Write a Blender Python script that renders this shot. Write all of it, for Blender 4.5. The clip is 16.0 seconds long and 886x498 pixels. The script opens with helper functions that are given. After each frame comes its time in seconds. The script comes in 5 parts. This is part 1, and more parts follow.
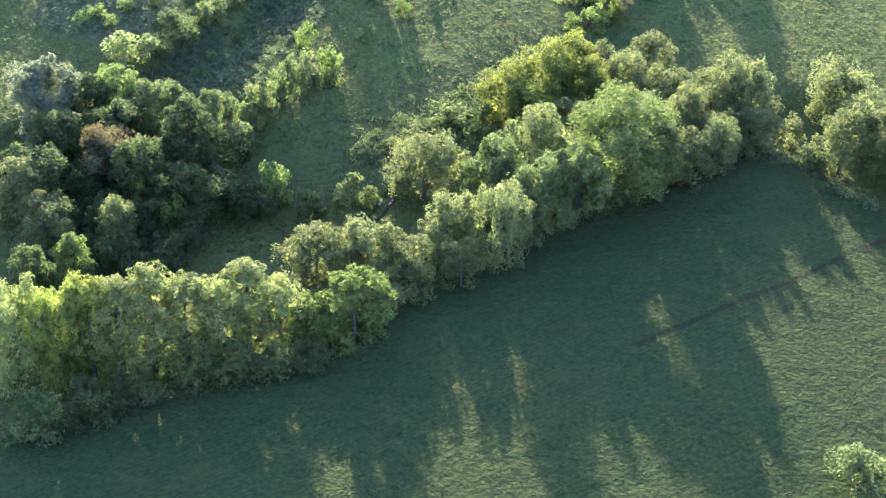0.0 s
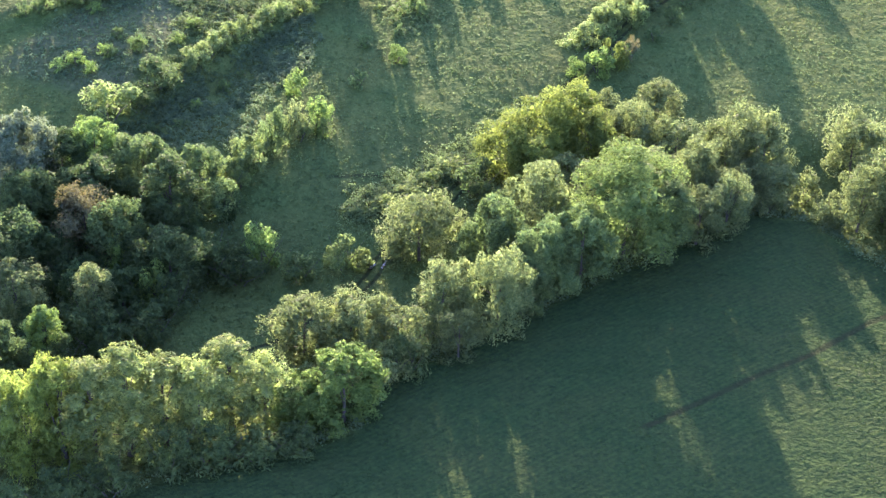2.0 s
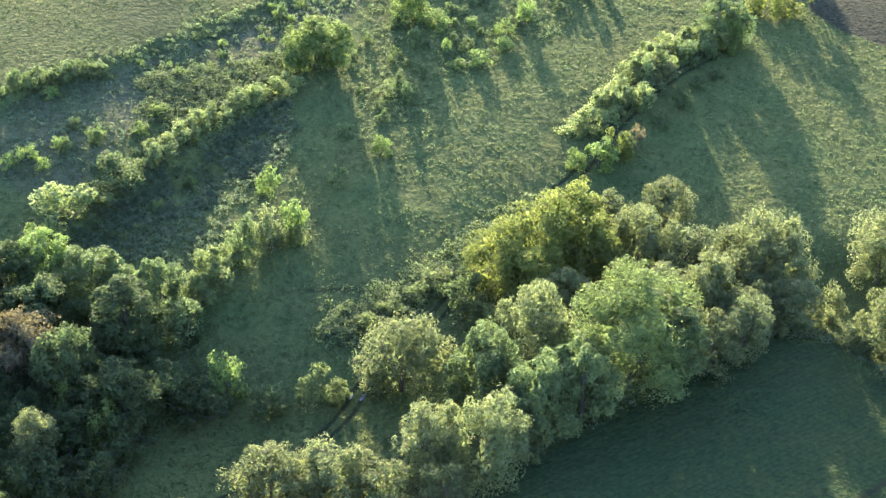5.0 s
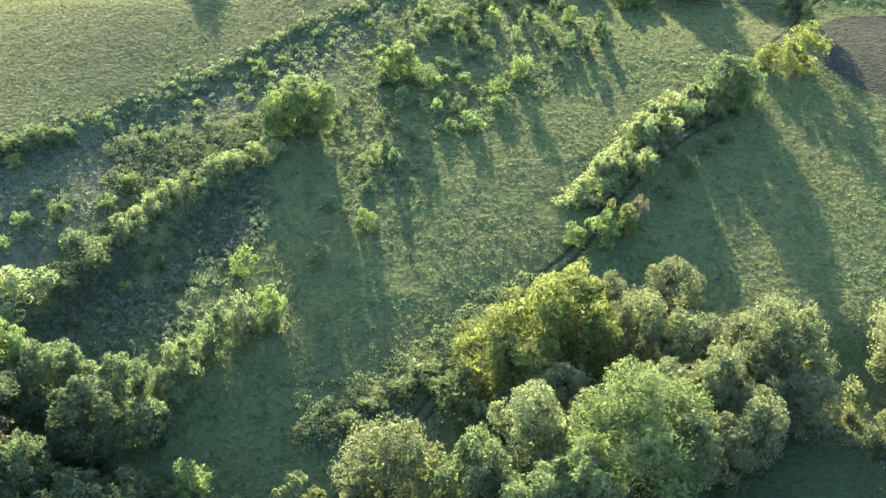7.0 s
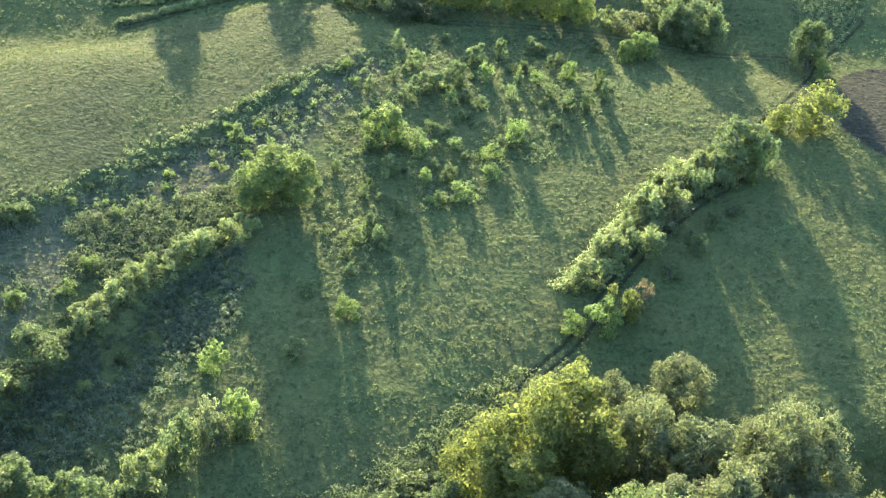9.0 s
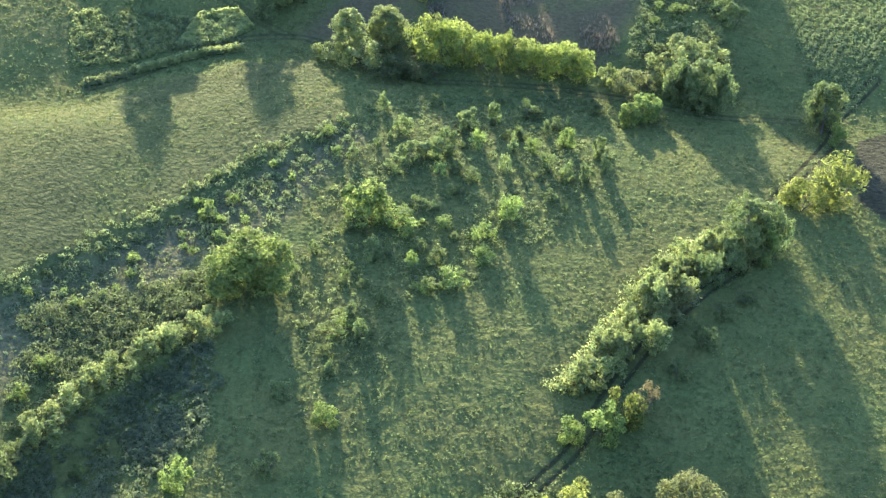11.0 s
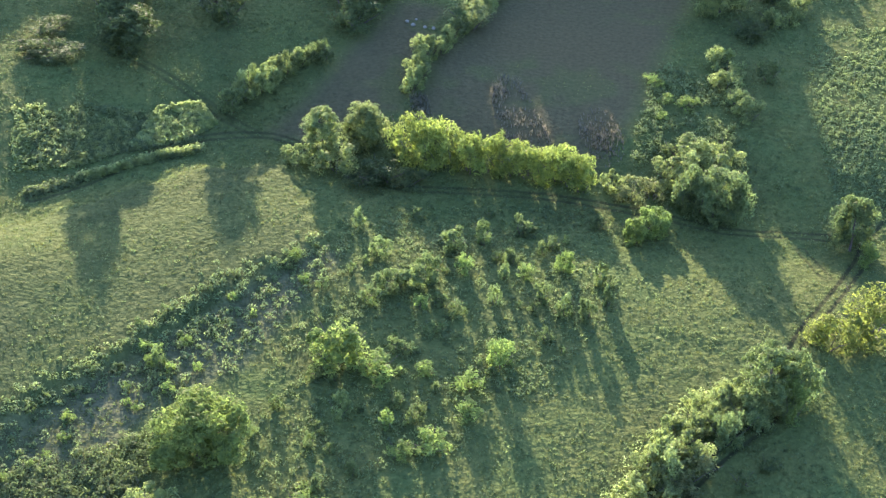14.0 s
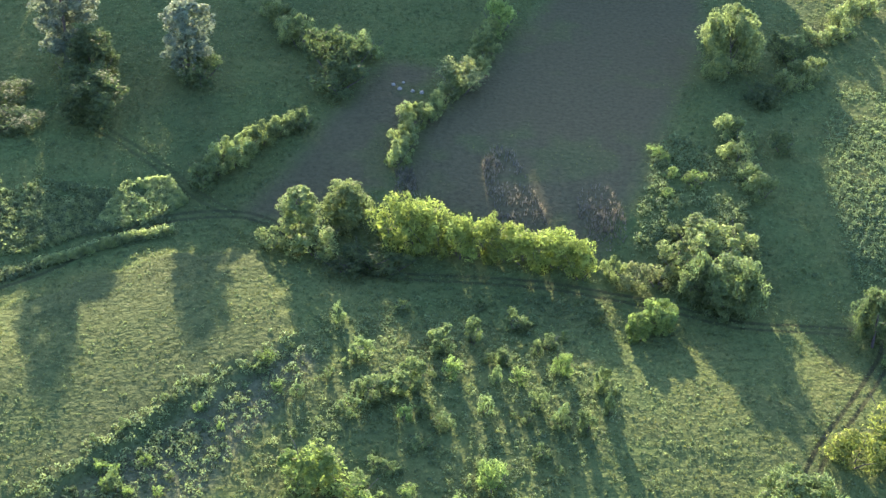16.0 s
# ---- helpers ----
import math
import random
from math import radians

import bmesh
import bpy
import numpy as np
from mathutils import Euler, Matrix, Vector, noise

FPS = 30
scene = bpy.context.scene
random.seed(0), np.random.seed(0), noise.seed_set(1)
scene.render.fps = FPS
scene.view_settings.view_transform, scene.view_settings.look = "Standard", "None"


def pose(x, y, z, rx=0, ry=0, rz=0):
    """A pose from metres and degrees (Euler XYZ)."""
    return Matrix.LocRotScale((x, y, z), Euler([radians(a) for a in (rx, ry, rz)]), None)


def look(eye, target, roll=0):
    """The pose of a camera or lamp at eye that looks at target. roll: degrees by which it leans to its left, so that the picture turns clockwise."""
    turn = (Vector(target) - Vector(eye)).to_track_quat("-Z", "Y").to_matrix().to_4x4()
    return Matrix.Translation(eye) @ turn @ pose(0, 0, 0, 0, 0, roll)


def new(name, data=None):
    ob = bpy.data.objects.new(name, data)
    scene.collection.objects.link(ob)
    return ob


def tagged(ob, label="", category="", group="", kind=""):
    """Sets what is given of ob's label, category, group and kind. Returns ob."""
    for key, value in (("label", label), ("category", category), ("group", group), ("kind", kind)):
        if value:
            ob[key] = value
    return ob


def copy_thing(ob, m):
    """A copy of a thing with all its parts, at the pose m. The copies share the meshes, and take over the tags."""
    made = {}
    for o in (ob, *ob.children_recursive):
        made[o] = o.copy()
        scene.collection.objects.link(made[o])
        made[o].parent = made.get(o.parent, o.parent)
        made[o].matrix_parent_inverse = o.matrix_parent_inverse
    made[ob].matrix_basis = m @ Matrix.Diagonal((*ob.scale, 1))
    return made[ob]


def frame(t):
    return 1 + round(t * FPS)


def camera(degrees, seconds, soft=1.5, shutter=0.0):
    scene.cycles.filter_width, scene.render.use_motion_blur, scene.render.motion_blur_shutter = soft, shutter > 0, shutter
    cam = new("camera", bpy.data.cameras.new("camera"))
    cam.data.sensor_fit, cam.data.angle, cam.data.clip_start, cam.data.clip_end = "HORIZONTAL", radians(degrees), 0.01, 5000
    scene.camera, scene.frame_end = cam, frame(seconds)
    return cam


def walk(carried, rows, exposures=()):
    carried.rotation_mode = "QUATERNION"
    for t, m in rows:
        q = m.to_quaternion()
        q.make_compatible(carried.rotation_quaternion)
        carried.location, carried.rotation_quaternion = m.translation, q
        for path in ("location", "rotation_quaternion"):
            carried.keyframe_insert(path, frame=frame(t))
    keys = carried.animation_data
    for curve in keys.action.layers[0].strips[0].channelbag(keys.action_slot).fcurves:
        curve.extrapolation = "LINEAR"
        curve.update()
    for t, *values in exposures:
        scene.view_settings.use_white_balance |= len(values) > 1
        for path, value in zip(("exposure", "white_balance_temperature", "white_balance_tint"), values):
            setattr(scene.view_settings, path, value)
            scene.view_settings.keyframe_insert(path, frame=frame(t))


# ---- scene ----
cam = camera(28.8, 16.0, 1.3)
# seconds, x, y, z, yaw, pitch, roll of a drone that flies ahead over the fields
PATH = [
    (0.0, 0.00, 0.00, 140.00, 2.38, -34.65, 2.62),
    (0.5, -0.18, 3.96, 139.81, 2.39, -34.66, 2.58),
    (1.0, -0.33, 8.10, 139.62, 2.38, -34.64, 2.55),
    (1.5, -0.43, 12.43, 139.45, 2.39, -34.60, 2.54),
    (2.0, -0.44, 17.05, 139.30, 2.42, -34.57, 2.54),
    (2.5, -0.42, 21.78, 139.25, 2.44, -34.57, 2.51),
    (3.0, -0.42, 26.68, 139.31, 2.46, -34.57, 2.47),
    (3.5, -0.46, 31.67, 139.39, 2.45, -34.59, 2.44),
    (4.0, -0.49, 36.85, 139.36, 2.45, -34.59, 2.45),
    (6.5, -0.41, 63.32, 138.93, 2.44, -34.62, 2.54),
    (7.0, -0.39, 68.82, 138.76, 2.43, -34.61, 2.50),
    (7.5, -0.34, 74.47, 138.57, 2.43, -34.64, 2.47),
    (8.0, -0.23, 80.23, 138.41, 2.46, -34.68, 2.44),
    (8.5, -0.12, 86.00, 138.24, 2.48, -34.71, 2.44),
    (9.0, -0.11, 91.73, 138.04, 2.47, -34.70, 2.46),
    (11.5, -0.10, 120.38, 136.73, 2.41, -34.64, 2.49),
    (12.0, 0.01, 126.19, 136.49, 2.43, -34.63, 2.52),
    (12.5, 0.04, 132.01, 136.23, 2.43, -34.62, 2.53),
    (13.0, 0.04, 137.89, 135.99, 2.41, -34.62, 2.52),
    (13.5, 0.05, 143.79, 135.73, 2.42, -34.61, 2.49),
    (14.0, 0.10, 149.67, 135.46, 2.43, -34.58, 2.48),
    (14.5, 0.14, 155.49, 135.22, 2.43, -34.56, 2.49),
    (15.0, 0.15, 161.35, 134.99, 2.41, -34.55, 2.51),
    (15.5, 0.11, 167.28, 134.80, 2.39, -34.55, 2.53),
    (16.0, -0.00, 173.23, 134.63, 2.35, -34.56, 2.52),
]
walk(cam, [(t, pose(x, y, z, 0, 0, yaw) @ pose(0, 0, 0, 90 + pitch) @ pose(0, 0, 0, 0, 0, roll)) for t, x, y, z, yaw, pitch, roll in PATH], [(0.0, 3.22, 5715, 44), (8.0, 3.13, 5790, 42), (16.0, 2.98, 5780, 40.5)])

# ---- light: a low sun ahead of the camera, a clear morning sky ----
SUN_HEIGHT, SUN_TURN = 9.6, -12.0
world = bpy.data.worlds.new("sky")
scene.world = world
world.use_nodes = True
wn = world.node_tree.nodes
sky = wn.new("ShaderNodeTexSky")
sky.sky_type, sky.sun_disc = "NISHITA", False
sky.sun_elevation, sky.sun_rotation = radians(SUN_HEIGHT), radians(SUN_TURN)
sky.air_density, sky.dust_density, sky.ozone_density = 1.0, 1.0, 3.0
wn["Background"].inputs["Strength"].default_value = 0.15
world.node_tree.links.new(sky.outputs[0], wn["Background"].inputs["Color"])
sun = new("sun", bpy.data.lights.new("sun", "SUN"))
sun.data.energy, sun.data.angle, sun.data.color = 3.4, radians(0.6), (1.0, 0.9, 0.5)
toward = Vector((math.sin(radians(SUN_TURN)) * math.cos(radians(SUN_HEIGHT)), math.cos(radians(SUN_TURN)) * math.cos(radians(SUN_HEIGHT)), math.sin(radians(SUN_HEIGHT))))
sun.matrix_world = look(toward * 600, (0, 0, 0))


# ---- materials ----
def material(name):
    m = bpy.data.materials.new(name)
    m.use_nodes = True
    nodes, links = m.node_tree.nodes, m.node_tree.links
    nodes.clear()
    return m, nodes, links


def noise_at(nodes, links, scale, detail=4.0, rough=0.6):
    place = nodes.new("ShaderNodeNewGeometry")
    n = nodes.new("ShaderNodeTexNoise")
    n.inputs["Scale"].default_value, n.inputs["Detail"].default_value, n.inputs["Roughness"].default_value = scale, detail, rough
    links.new(place.outputs["Position"], n.inputs["Vector"])
    return n.outputs["Fac"]


def ramp(nodes, links, fac, stops):
    r = nodes.new("ShaderNodeValToRGB")
    el = r.color_ramp.elements
    while len(el) < len(stops):
        el.new(0.5)
    for e, (at, colour) in zip(el, stops):
        e.position, e.color = at, (*colour, 1)
    links.new(fac, r.inputs["Fac"])
    return r.outputs["Color"]


def mix(nodes, links, fac, a, b, way="MIX"):
    m = nodes.new("ShaderNodeMix")
    m.data_type, m.blend_type = "RGBA", way
    for socket, value in ((m.inputs["Factor"], fac), (m.inputs["A"], a), (m.inputs["B"], b)):
        if isinstance(value, (int, float)):
            socket.default_value = value
        elif isinstance(value, tuple):
            socket.default_value = (*value, 1)
        else:
            links.new(value, socket)
    return m.outputs["Result"]


def leaf_material(name, dark, light, glow, share=0.53):
    """Leaves: two tones from leaf to leaf and from plant to plant, light passing through them."""
    m, nodes, links = material(name)
    geo, info = nodes.new("ShaderNodeNewGeometry"), nodes.new("ShaderNodeObjectInfo")
    tone = ramp(nodes, links, geo.outputs["Random Per Island"], [(0.0, tuple(0.6 * a + 0.5 * b for a, b in zip(dark, light))), (0.6, light), (1.0, tuple(c * 1.05 for c in light))])
    patch = ramp(nodes, links, noise_at(nodes, links, 0.95, 3.0), [(0.34, (0.56, 0.64, 0.68)), (0.66, (1.3, 1.22, 1.04))])
    tone = mix(nodes, links, 1.0, tone, patch, "MULTIPLY")
    hue = nodes.new("ShaderNodeHueSaturation")
    vary = nodes.new("ShaderNodeMapRange")
    vary.inputs["To Min"].default_value, vary.inputs["To Max"].default_value = 0.82, 1.18
    links.new(info.outputs["Random"], vary.inputs["Value"])
    links.new(vary.outputs[0], hue.inputs["Value"])
    links.new(tone, hue.inputs["Color"])
    surface = nodes.new("ShaderNodeBsdfPrincipled")
    surface.inputs["Roughness"].default_value = 0.6
    surface.inputs["Specular IOR Level"].default_value = 0.06
    links.new(hue.outputs[0], surface.inputs["Base Color"])
    through_leaf = nodes.new("ShaderNodeBsdfTranslucent")
    links.new(mix(nodes, links, 1.0, hue.outputs[0], glow, "MULTIPLY"), through_leaf.inputs["Color"])
    both, out = nodes.new("ShaderNodeMixShader"), nodes.new("ShaderNodeOutputMaterial")
    both.inputs[0].default_value = share
    links.new(surface.outputs[0], both.inputs[1])
    links.new(through_leaf.outputs[0], both.inputs[2])
    links.new(both.outputs[0], out.inputs["Surface"])
    return m


def bark_material(name, dark, light):
    m, nodes, links = material(name)
    tone = ramp(nodes, links, noise_at(nodes, links, 6.0), [(0.3, dark), (0.7, light)])
    surface, out = nodes.new("ShaderNodeBsdfPrincipled"), nodes.new("ShaderNodeOutputMaterial")
    surface.inputs["Roughness"].default_value = 0.9
    links.new(tone, surface.inputs["Base Color"])
    links.new(surface.outputs[0], out.inputs["Surface"])
    return m


GLOW = (1.16, 1.42, 1.3)
LEAVES = {
    "pop": leaf_material("poplar_leaf", (0.152, 0.1766, 0.0594), (0.2343, 0.2554, 0.0876), (1.16, 1.44, 1.3), 0.48),
    "wil": leaf_material("willow_leaf", (0.1152, 0.1305, 0.0521), (0.1804, 0.1936, 0.0773), GLOW),
    "brd": leaf_material("broad_leaf", (0.0938, 0.125, 0.0474), (0.1422, 0.1781, 0.0667), GLOW),
    "big": leaf_material("ash_leaf", (0.1014, 0.1344, 0.0417), (0.1573, 0.192, 0.0591), GLOW),
    "yel": leaf_material("acacia_leaf", (0.1313, 0.1527, 0.0386), (0.19, 0.2105, 0.0552), (1.14, 1.36, 1.05), 0.58),
    "gry": leaf_material("elm_leaf", (0.1044, 0.1194, 0.0493), (0.1597, 0.1747, 0.0693), GLOW),
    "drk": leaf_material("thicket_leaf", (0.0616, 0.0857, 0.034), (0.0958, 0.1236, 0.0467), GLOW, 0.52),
    "lit": leaf_material("young_leaf", (0.1143, 0.1614, 0.0437), (0.1823, 0.2344, 0.0641), GLOW),
    "hdg": leaf_material("hedge_leaf", (0.1306, 0.1632, 0.0559), (0.2085, 0.237, 0.0849), GLOW),
    "wal": leaf_material("walnut_leaf", (0.1011, 0.1358, 0.0368), (0.1567, 0.1938, 0.0534), GLOW, 0.52),
    # broad leaf darkened in colour to stand for the wood's shade
    "wdk": leaf_material("shaded_wood_leaf", (0.0579, 0.0857, 0.034), (0.0904, 0.1229, 0.0459), GLOW, 0.52),
    "lim": leaf_material("lime_leaf", (0.1511, 0.1806, 0.0434), (0.2306, 0.2577, 0.0608), (1.16, 1.44, 1.2)),
    "red": leaf_material("rusty_leaf", (0.122, 0.11, 0.056), (0.186, 0.168, 0.09), (1.1, 1.12, 0.8), 0.5),
    "whi": leaf_material("silver_leaf", (0.106, 0.138, 0.086), (0.164, 0.200, 0.126), (1.25, 1.3, 1.2), 0.55),
}
BARK = bark_material("bark", (0.045, 0.035, 0.025), (0.11, 0.09, 0.07))


DRILL, MOWN = 50.0, 48.0


def wheel_marks(nodes, links, aside, gauge, half, most, patchy):
    """Share of bare earth in two worn wheel marks at a gauge on both sides of a line."""
    value = aside
    for task, number in (("SUBTRACT", gauge), ("ABSOLUTE", 0.0)):
        step = nodes.new("ShaderNodeMath")
        step.operation = task
        step.inputs[1].default_value = number
        links.new(value, step.inputs[0])
        value = step.outputs[0]
    fade, worn, both = nodes.new("ShaderNodeMapRange"), nodes.new("ShaderNodeMapRange"), nodes.new("ShaderNodeMath")
    fade.inputs["From Min"].default_value, fade.inputs["From Max"].default_value, fade.inputs["To Min"].default_value, fade.inputs["To Max"].default_value = 0.4 * half, half, most, 0.0
    worn.inputs["From Min"].default_value, worn.inputs["From Max"].default_value, worn.inputs["To Min"].default_value = 0.3, 0.6, 0.65
    links.new(value, fade.inputs["Value"])
    links.new(patchy, worn.inputs["Value"])
    both.operation = "MULTIPLY"
    links.new(fade.outputs[0], both.inputs[0])
    links.new(worn.outputs[0], both.inputs[1])
    return both.outputs[0]


def ground_material():
    m, nodes, links = material("meadow_ground")
    share = {}
    for key in ("soil", "dry", "crop", "scrub", "tilled", "track", "crossing", "side", "trace", "footway", "turning"):
        a = nodes.new("ShaderNodeAttribute")
        a.attribute_name = key
        share[key] = a.outputs["Fac"]
    fine = noise_at(nodes, links, 1.4, 6.0, 0.62)
    wide = noise_at(nodes, links, 0.09, 4.0)
    grass = ramp(nodes, links, fine, [(0.32, (0.061, 0.080, 0.025)), (0.5, (0.078, 0.099, 0.030)), (0.68, (0.100, 0.119, 0.037))])
    tone = ramp(nodes, links, wide, [(0.3, (0.8, 0.95, 0.85)), (0.7, (1.15, 1.05, 0.95))])
    grass = mix(nodes, links, 1.0, grass, tone, "MULTIPLY")
    straw = ramp(nodes, links, fine, [(0.32, (0.046, 0.063, 0.021)), (0.68, (0.081, 0.099, 0.034))])
    lay, swath = nodes.new("ShaderNodeMapping"), nodes.new("ShaderNodeTexNoise")
    lay.vector_type = "TEXTURE"
    lay.inputs["Rotation"].default_value, lay.inputs["Scale"].default_value = (0, 0, radians(MOWN)), (14.0, 1.3, 1.0)
    swath.inputs["Scale"].default_value, swath.inputs["Detail"].default_value = 1.0, 5.0
    links.new(nodes.new("ShaderNodeNewGeometry").outputs["Position"], lay.inputs["Vector"])
    links.new(lay.outputs[0], swath.inputs["Vector"])
    straw = mix(nodes, links, 1.0, straw, ramp(nodes, links, swath.outputs["Fac"], [(0.36, (0.66, 0.74, 0.74)), (0.64, (1.2, 1.13, 1.05))]), "MULTIPLY")
    field = ramp(nodes, links, fine, [(0.32, (0.025, 0.041, 0.017)), (0.68, (0.049, 0.071, 0.023))])
    field = mix(nodes, links, 1.0, field, tone, "MULTIPLY")
    place, turn, rows = nodes.new("ShaderNodeNewGeometry"), nodes.new("ShaderNodeMapping"), nodes.new("ShaderNodeTexWave")
    turn.inputs["Rotation"].default_value = (0, 0, radians(DRILL))
    rows.inputs["Scale"].default_value, rows.inputs["Distortion"].default_value, rows.inputs["Detail"].default_value, rows.inputs["Detail Scale"].default_value = 0.42, 3.0, 3.0, 0.6
    links.new(place.outputs["Position"], turn.inputs["Vector"])
    links.new(turn.outputs[0], rows.inputs["Vector"])
    field = mix(nodes, links, 1.0, field, ramp(nodes, links, rows.outputs["Fac"], [(0.2, (0.9, 0.92, 0.94)), (0.8, (1.06, 1.04, 1.0))]), "MULTIPLY")
    bare = ramp(nodes, links, fine, [(0.3, (0.06, 0.057, 0.025)), (0.7, (0.094, 0.088, 0.038))])
    weeds = ramp(nodes, links, fine, [(0.3, (0.062, 0.069, 0.032)), (0.7, (0.112, 0.117, 0.056))])
    tone = mix(nodes, links, share["dry"], grass, straw)
    tone = mix(nodes, links, share["scrub"], tone, weeds)
    tone = mix(nodes, links, share["crop"], tone, field)
    tone = mix(nodes, links, share["soil"], tone, bare)
    clods = ramp(nodes, links, fine, [(0.3, (0.0195, 0.0235, 0.0125)), (0.7, (0.045, 0.052, 0.0265))])
    tone = mix(nodes, links, share["tilled"], tone, clods)
    patchy = noise_at(nodes, links, 0.5, 4.0)
    for key, gauge, half, most in (("track", 0.78, 0.45, 0.95), ("side", 0.7, 0.45, 0.5), ("crossing", 0.7, 0.45, 0.7), ("trace", 0.0, 0.65, 1.0), ("footway", 0.0, 0.55, 0.7), ("turning", 0.7, 0.35, 0.6)):
        tone = mix(nodes, links, wheel_marks(nodes, links, share[key], gauge, half, most, patchy), tone, (0.029, 0.033, 0.014))
    surface, out, bump = nodes.new("ShaderNodeBsdfPrincipled"), nodes.new("ShaderNodeOutputMaterial"), nodes.new("ShaderNodeBump")
    bump.inputs["Strength"].default_value, bump.inputs["Distance"].default_value = 1.0, 0.5
    links.new(noise_at(nodes, links, 1.3, 5.0, 0.55), bump.inputs["Height"])
    links.new(bump.outputs[0], surface.inputs["Normal"])
    surface.inputs["Roughness"].default_value = 0.95
    surface.inputs["Specular IOR Level"].default_value = 0.02
    links.new(tone, surface.inputs["Base Color"])
    links.new(surface.outputs[0], out.inputs["Surface"])
    return m


GROUND = ground_material()
BLADE = leaf_material("meadow_blade", (0.074, 0.096, 0.033), (0.117, 0.139, 0.046), (1.4, 1.4, 1.0), 0.5)
STRAW = leaf_material("dry_blade", (0.066, 0.086, 0.031), (0.106, 0.126, 0.046), (1.3, 1.35, 1.0), 0.45)
CROP = leaf_material("crop_blade", (0.031, 0.053, 0.023), (0.055, 0.084, 0.031), (1.25, 1.45, 1.0), 0.5)
WEED = leaf_material("weed_leaf", (0.1, 0.132, 0.056), (0.162, 0.198, 0.084), (1.2, 1.42, 1.2))
# weed leaf in a darker tone, shade put into its colour
SHADED_WEED = leaf_material("shaded_weed_leaf", (0.086, 0.116, 0.06), (0.138, 0.168, 0.086), GLOW)
# lighter copy of the weed leaf, sunlight put into its colour
SUNLIT_WEED = leaf_material("sunlit_weed_leaf", (0.175, 0.206, 0.08), (0.28, 0.31, 0.128), GLOW, 0.74)
STALK = leaf_material("dead_stalk", (0.115, 0.112, 0.08), (0.18, 0.175, 0.125), (1.05, 1.0, 0.9), 0.45)

# ---- the lie of the land: paths, fields and edges, in metres ----
HOLLOW = [(-130.0, 118.0), (-59.4, 155.8), (-50.2, 161.1), (-40.9, 167.7), (-28.7, 173.1), (-17.6, 179.1), (-14.8, 189.5), (-6.7, 196.5), (9.1, 211.3), (26.4, 227.5), (35.7, 235.7), (44.5, 234.8), (50.7, 227.3), (60.2, 221.4), (130.0, 190.0)]
DIP = [(-110.0, 330.0), (-68.8, 356.1), (-52.5, 372.3), (-34.0, 377.4), (-6.5, 366.0), (24.3, 362.3), (46.8, 360.1), (80.0, 362.0)]
TERRACE = [(-82.0, 226.0), (-62.7, 251.4), (-55.8, 262.6), (-49.5, 274.4), (-43.8, 284.5), (-37.2, 292.0), (-33.0, 294.0)]
MEADOW = [(-75.5, 282.2), (-72.2, 285.6), (-68.8, 288.6), (-65.1, 291.5), (-61.9, 296.0), (-55.0, 305.8), (-47.8, 316.2), (-41.5, 324.1), (-34.9, 332.2), (-27.6, 341.4), (-25.1, 346.0), (-33.0, 368.0), (-45.0, 366.0), (-56.0, 358.0), (-68.0, 347.0), (-130.0, 300.0), (-130.0, 232.0), (-92.0, 270.0)]
MAIN_TRACK = [(-39.4, 191.2), (-33.3, 199.2), (-28.9, 203.0), (-20.3, 215.3), (-17.0, 223.9), (-10.5, 234.7), (-0.8, 257.2), (4.9, 266.5), (10.1, 274.4), (15.7, 287.1), (21.7, 298.3), (28.1, 307.6), (33.7, 314.1), (36.0, 321.5), (39.5, 331.2), (45.2, 342.0), (51.2, 355.2), (52.0, 360.4), (56.3, 367.5), (60.4, 373.7)]
CROSS_PATH = [(-68.8, 356.1), (-63.1, 360.6), (-57.6, 366.7), (-52.5, 372.3), (-46.9, 376.5), (-39.9, 378.4), (-34.0, 377.4), (-25.9, 371.1), (-18.2, 366.0), (-6.5, 366.0), (5.2, 366.0), (13.7, 364.7), (24.3, 362.3), (31.8, 360.0), (39.3, 360.0), (46.8, 360.1)]
SIDE_PATH = [(-69.7, 400.0), (-59.5, 393.6), (-50.5, 386.8), (-44.6, 382.1), (-39.1, 378.5)]
FIELD_LINE = [(18.6, 182.5), (25.2, 187.5), (32.8, 193.6), (40.7, 199.2), (49.8, 208.4), (56.2, 213.7)]
FIELD_TRACE = [(21.7, 176.7), (25.8, 171.3), (30.4, 166.8)]
TURN_RUT = [(42.6, 355.9), (45.1, 348.1)]
BROWN_BIG = [(6.2, 449.7), (-4.5, 421.2), (-12.5, 403.9), (-16.1, 386.0), (-10.8, 381.2), (13.7, 373.3), (19.4, 388.6), (24.3, 408.5), (30.9, 431.9), (32.2, 453.4)]
BROWN_SMALL = [(-37.5, 379.1), (-29.2, 397.7), (-20.2, 421.1), (-12.7, 419.2), (-16.4, 403.4), (-16.9, 386.0), (-24.3, 384.6), (-31.5, 377.0)]
BROWN_RIGHT = [(55.1, 354.5), (60.4, 358.3), (64.5, 358.9), (101.6, 362.0), (85.7, 308.1), (62.6, 321.0), (58.6, 323.8), (56.0, 326.4), (51.9, 332.5), (53.0, 343.0)]
FIELD = [(-69.8, 145.2), (-59.5, 156.0), (-50.3, 161.2), (-41.0, 167.8), (-28.7, 173.3), (-17.6, 179.3), (-14.8, 189.9), (-6.7, 196.8), (9.1, 211.5), (26.4, 227.7), (35.7, 236.0), (44.5, 235.1), (50.7, 227.6), (60.2, 221.7), (130.0, 190.0), (130.0, 60.0), (-130.0, 60.0), (-130.0, 118.0)]
DRY_MEADOW = MEADOW
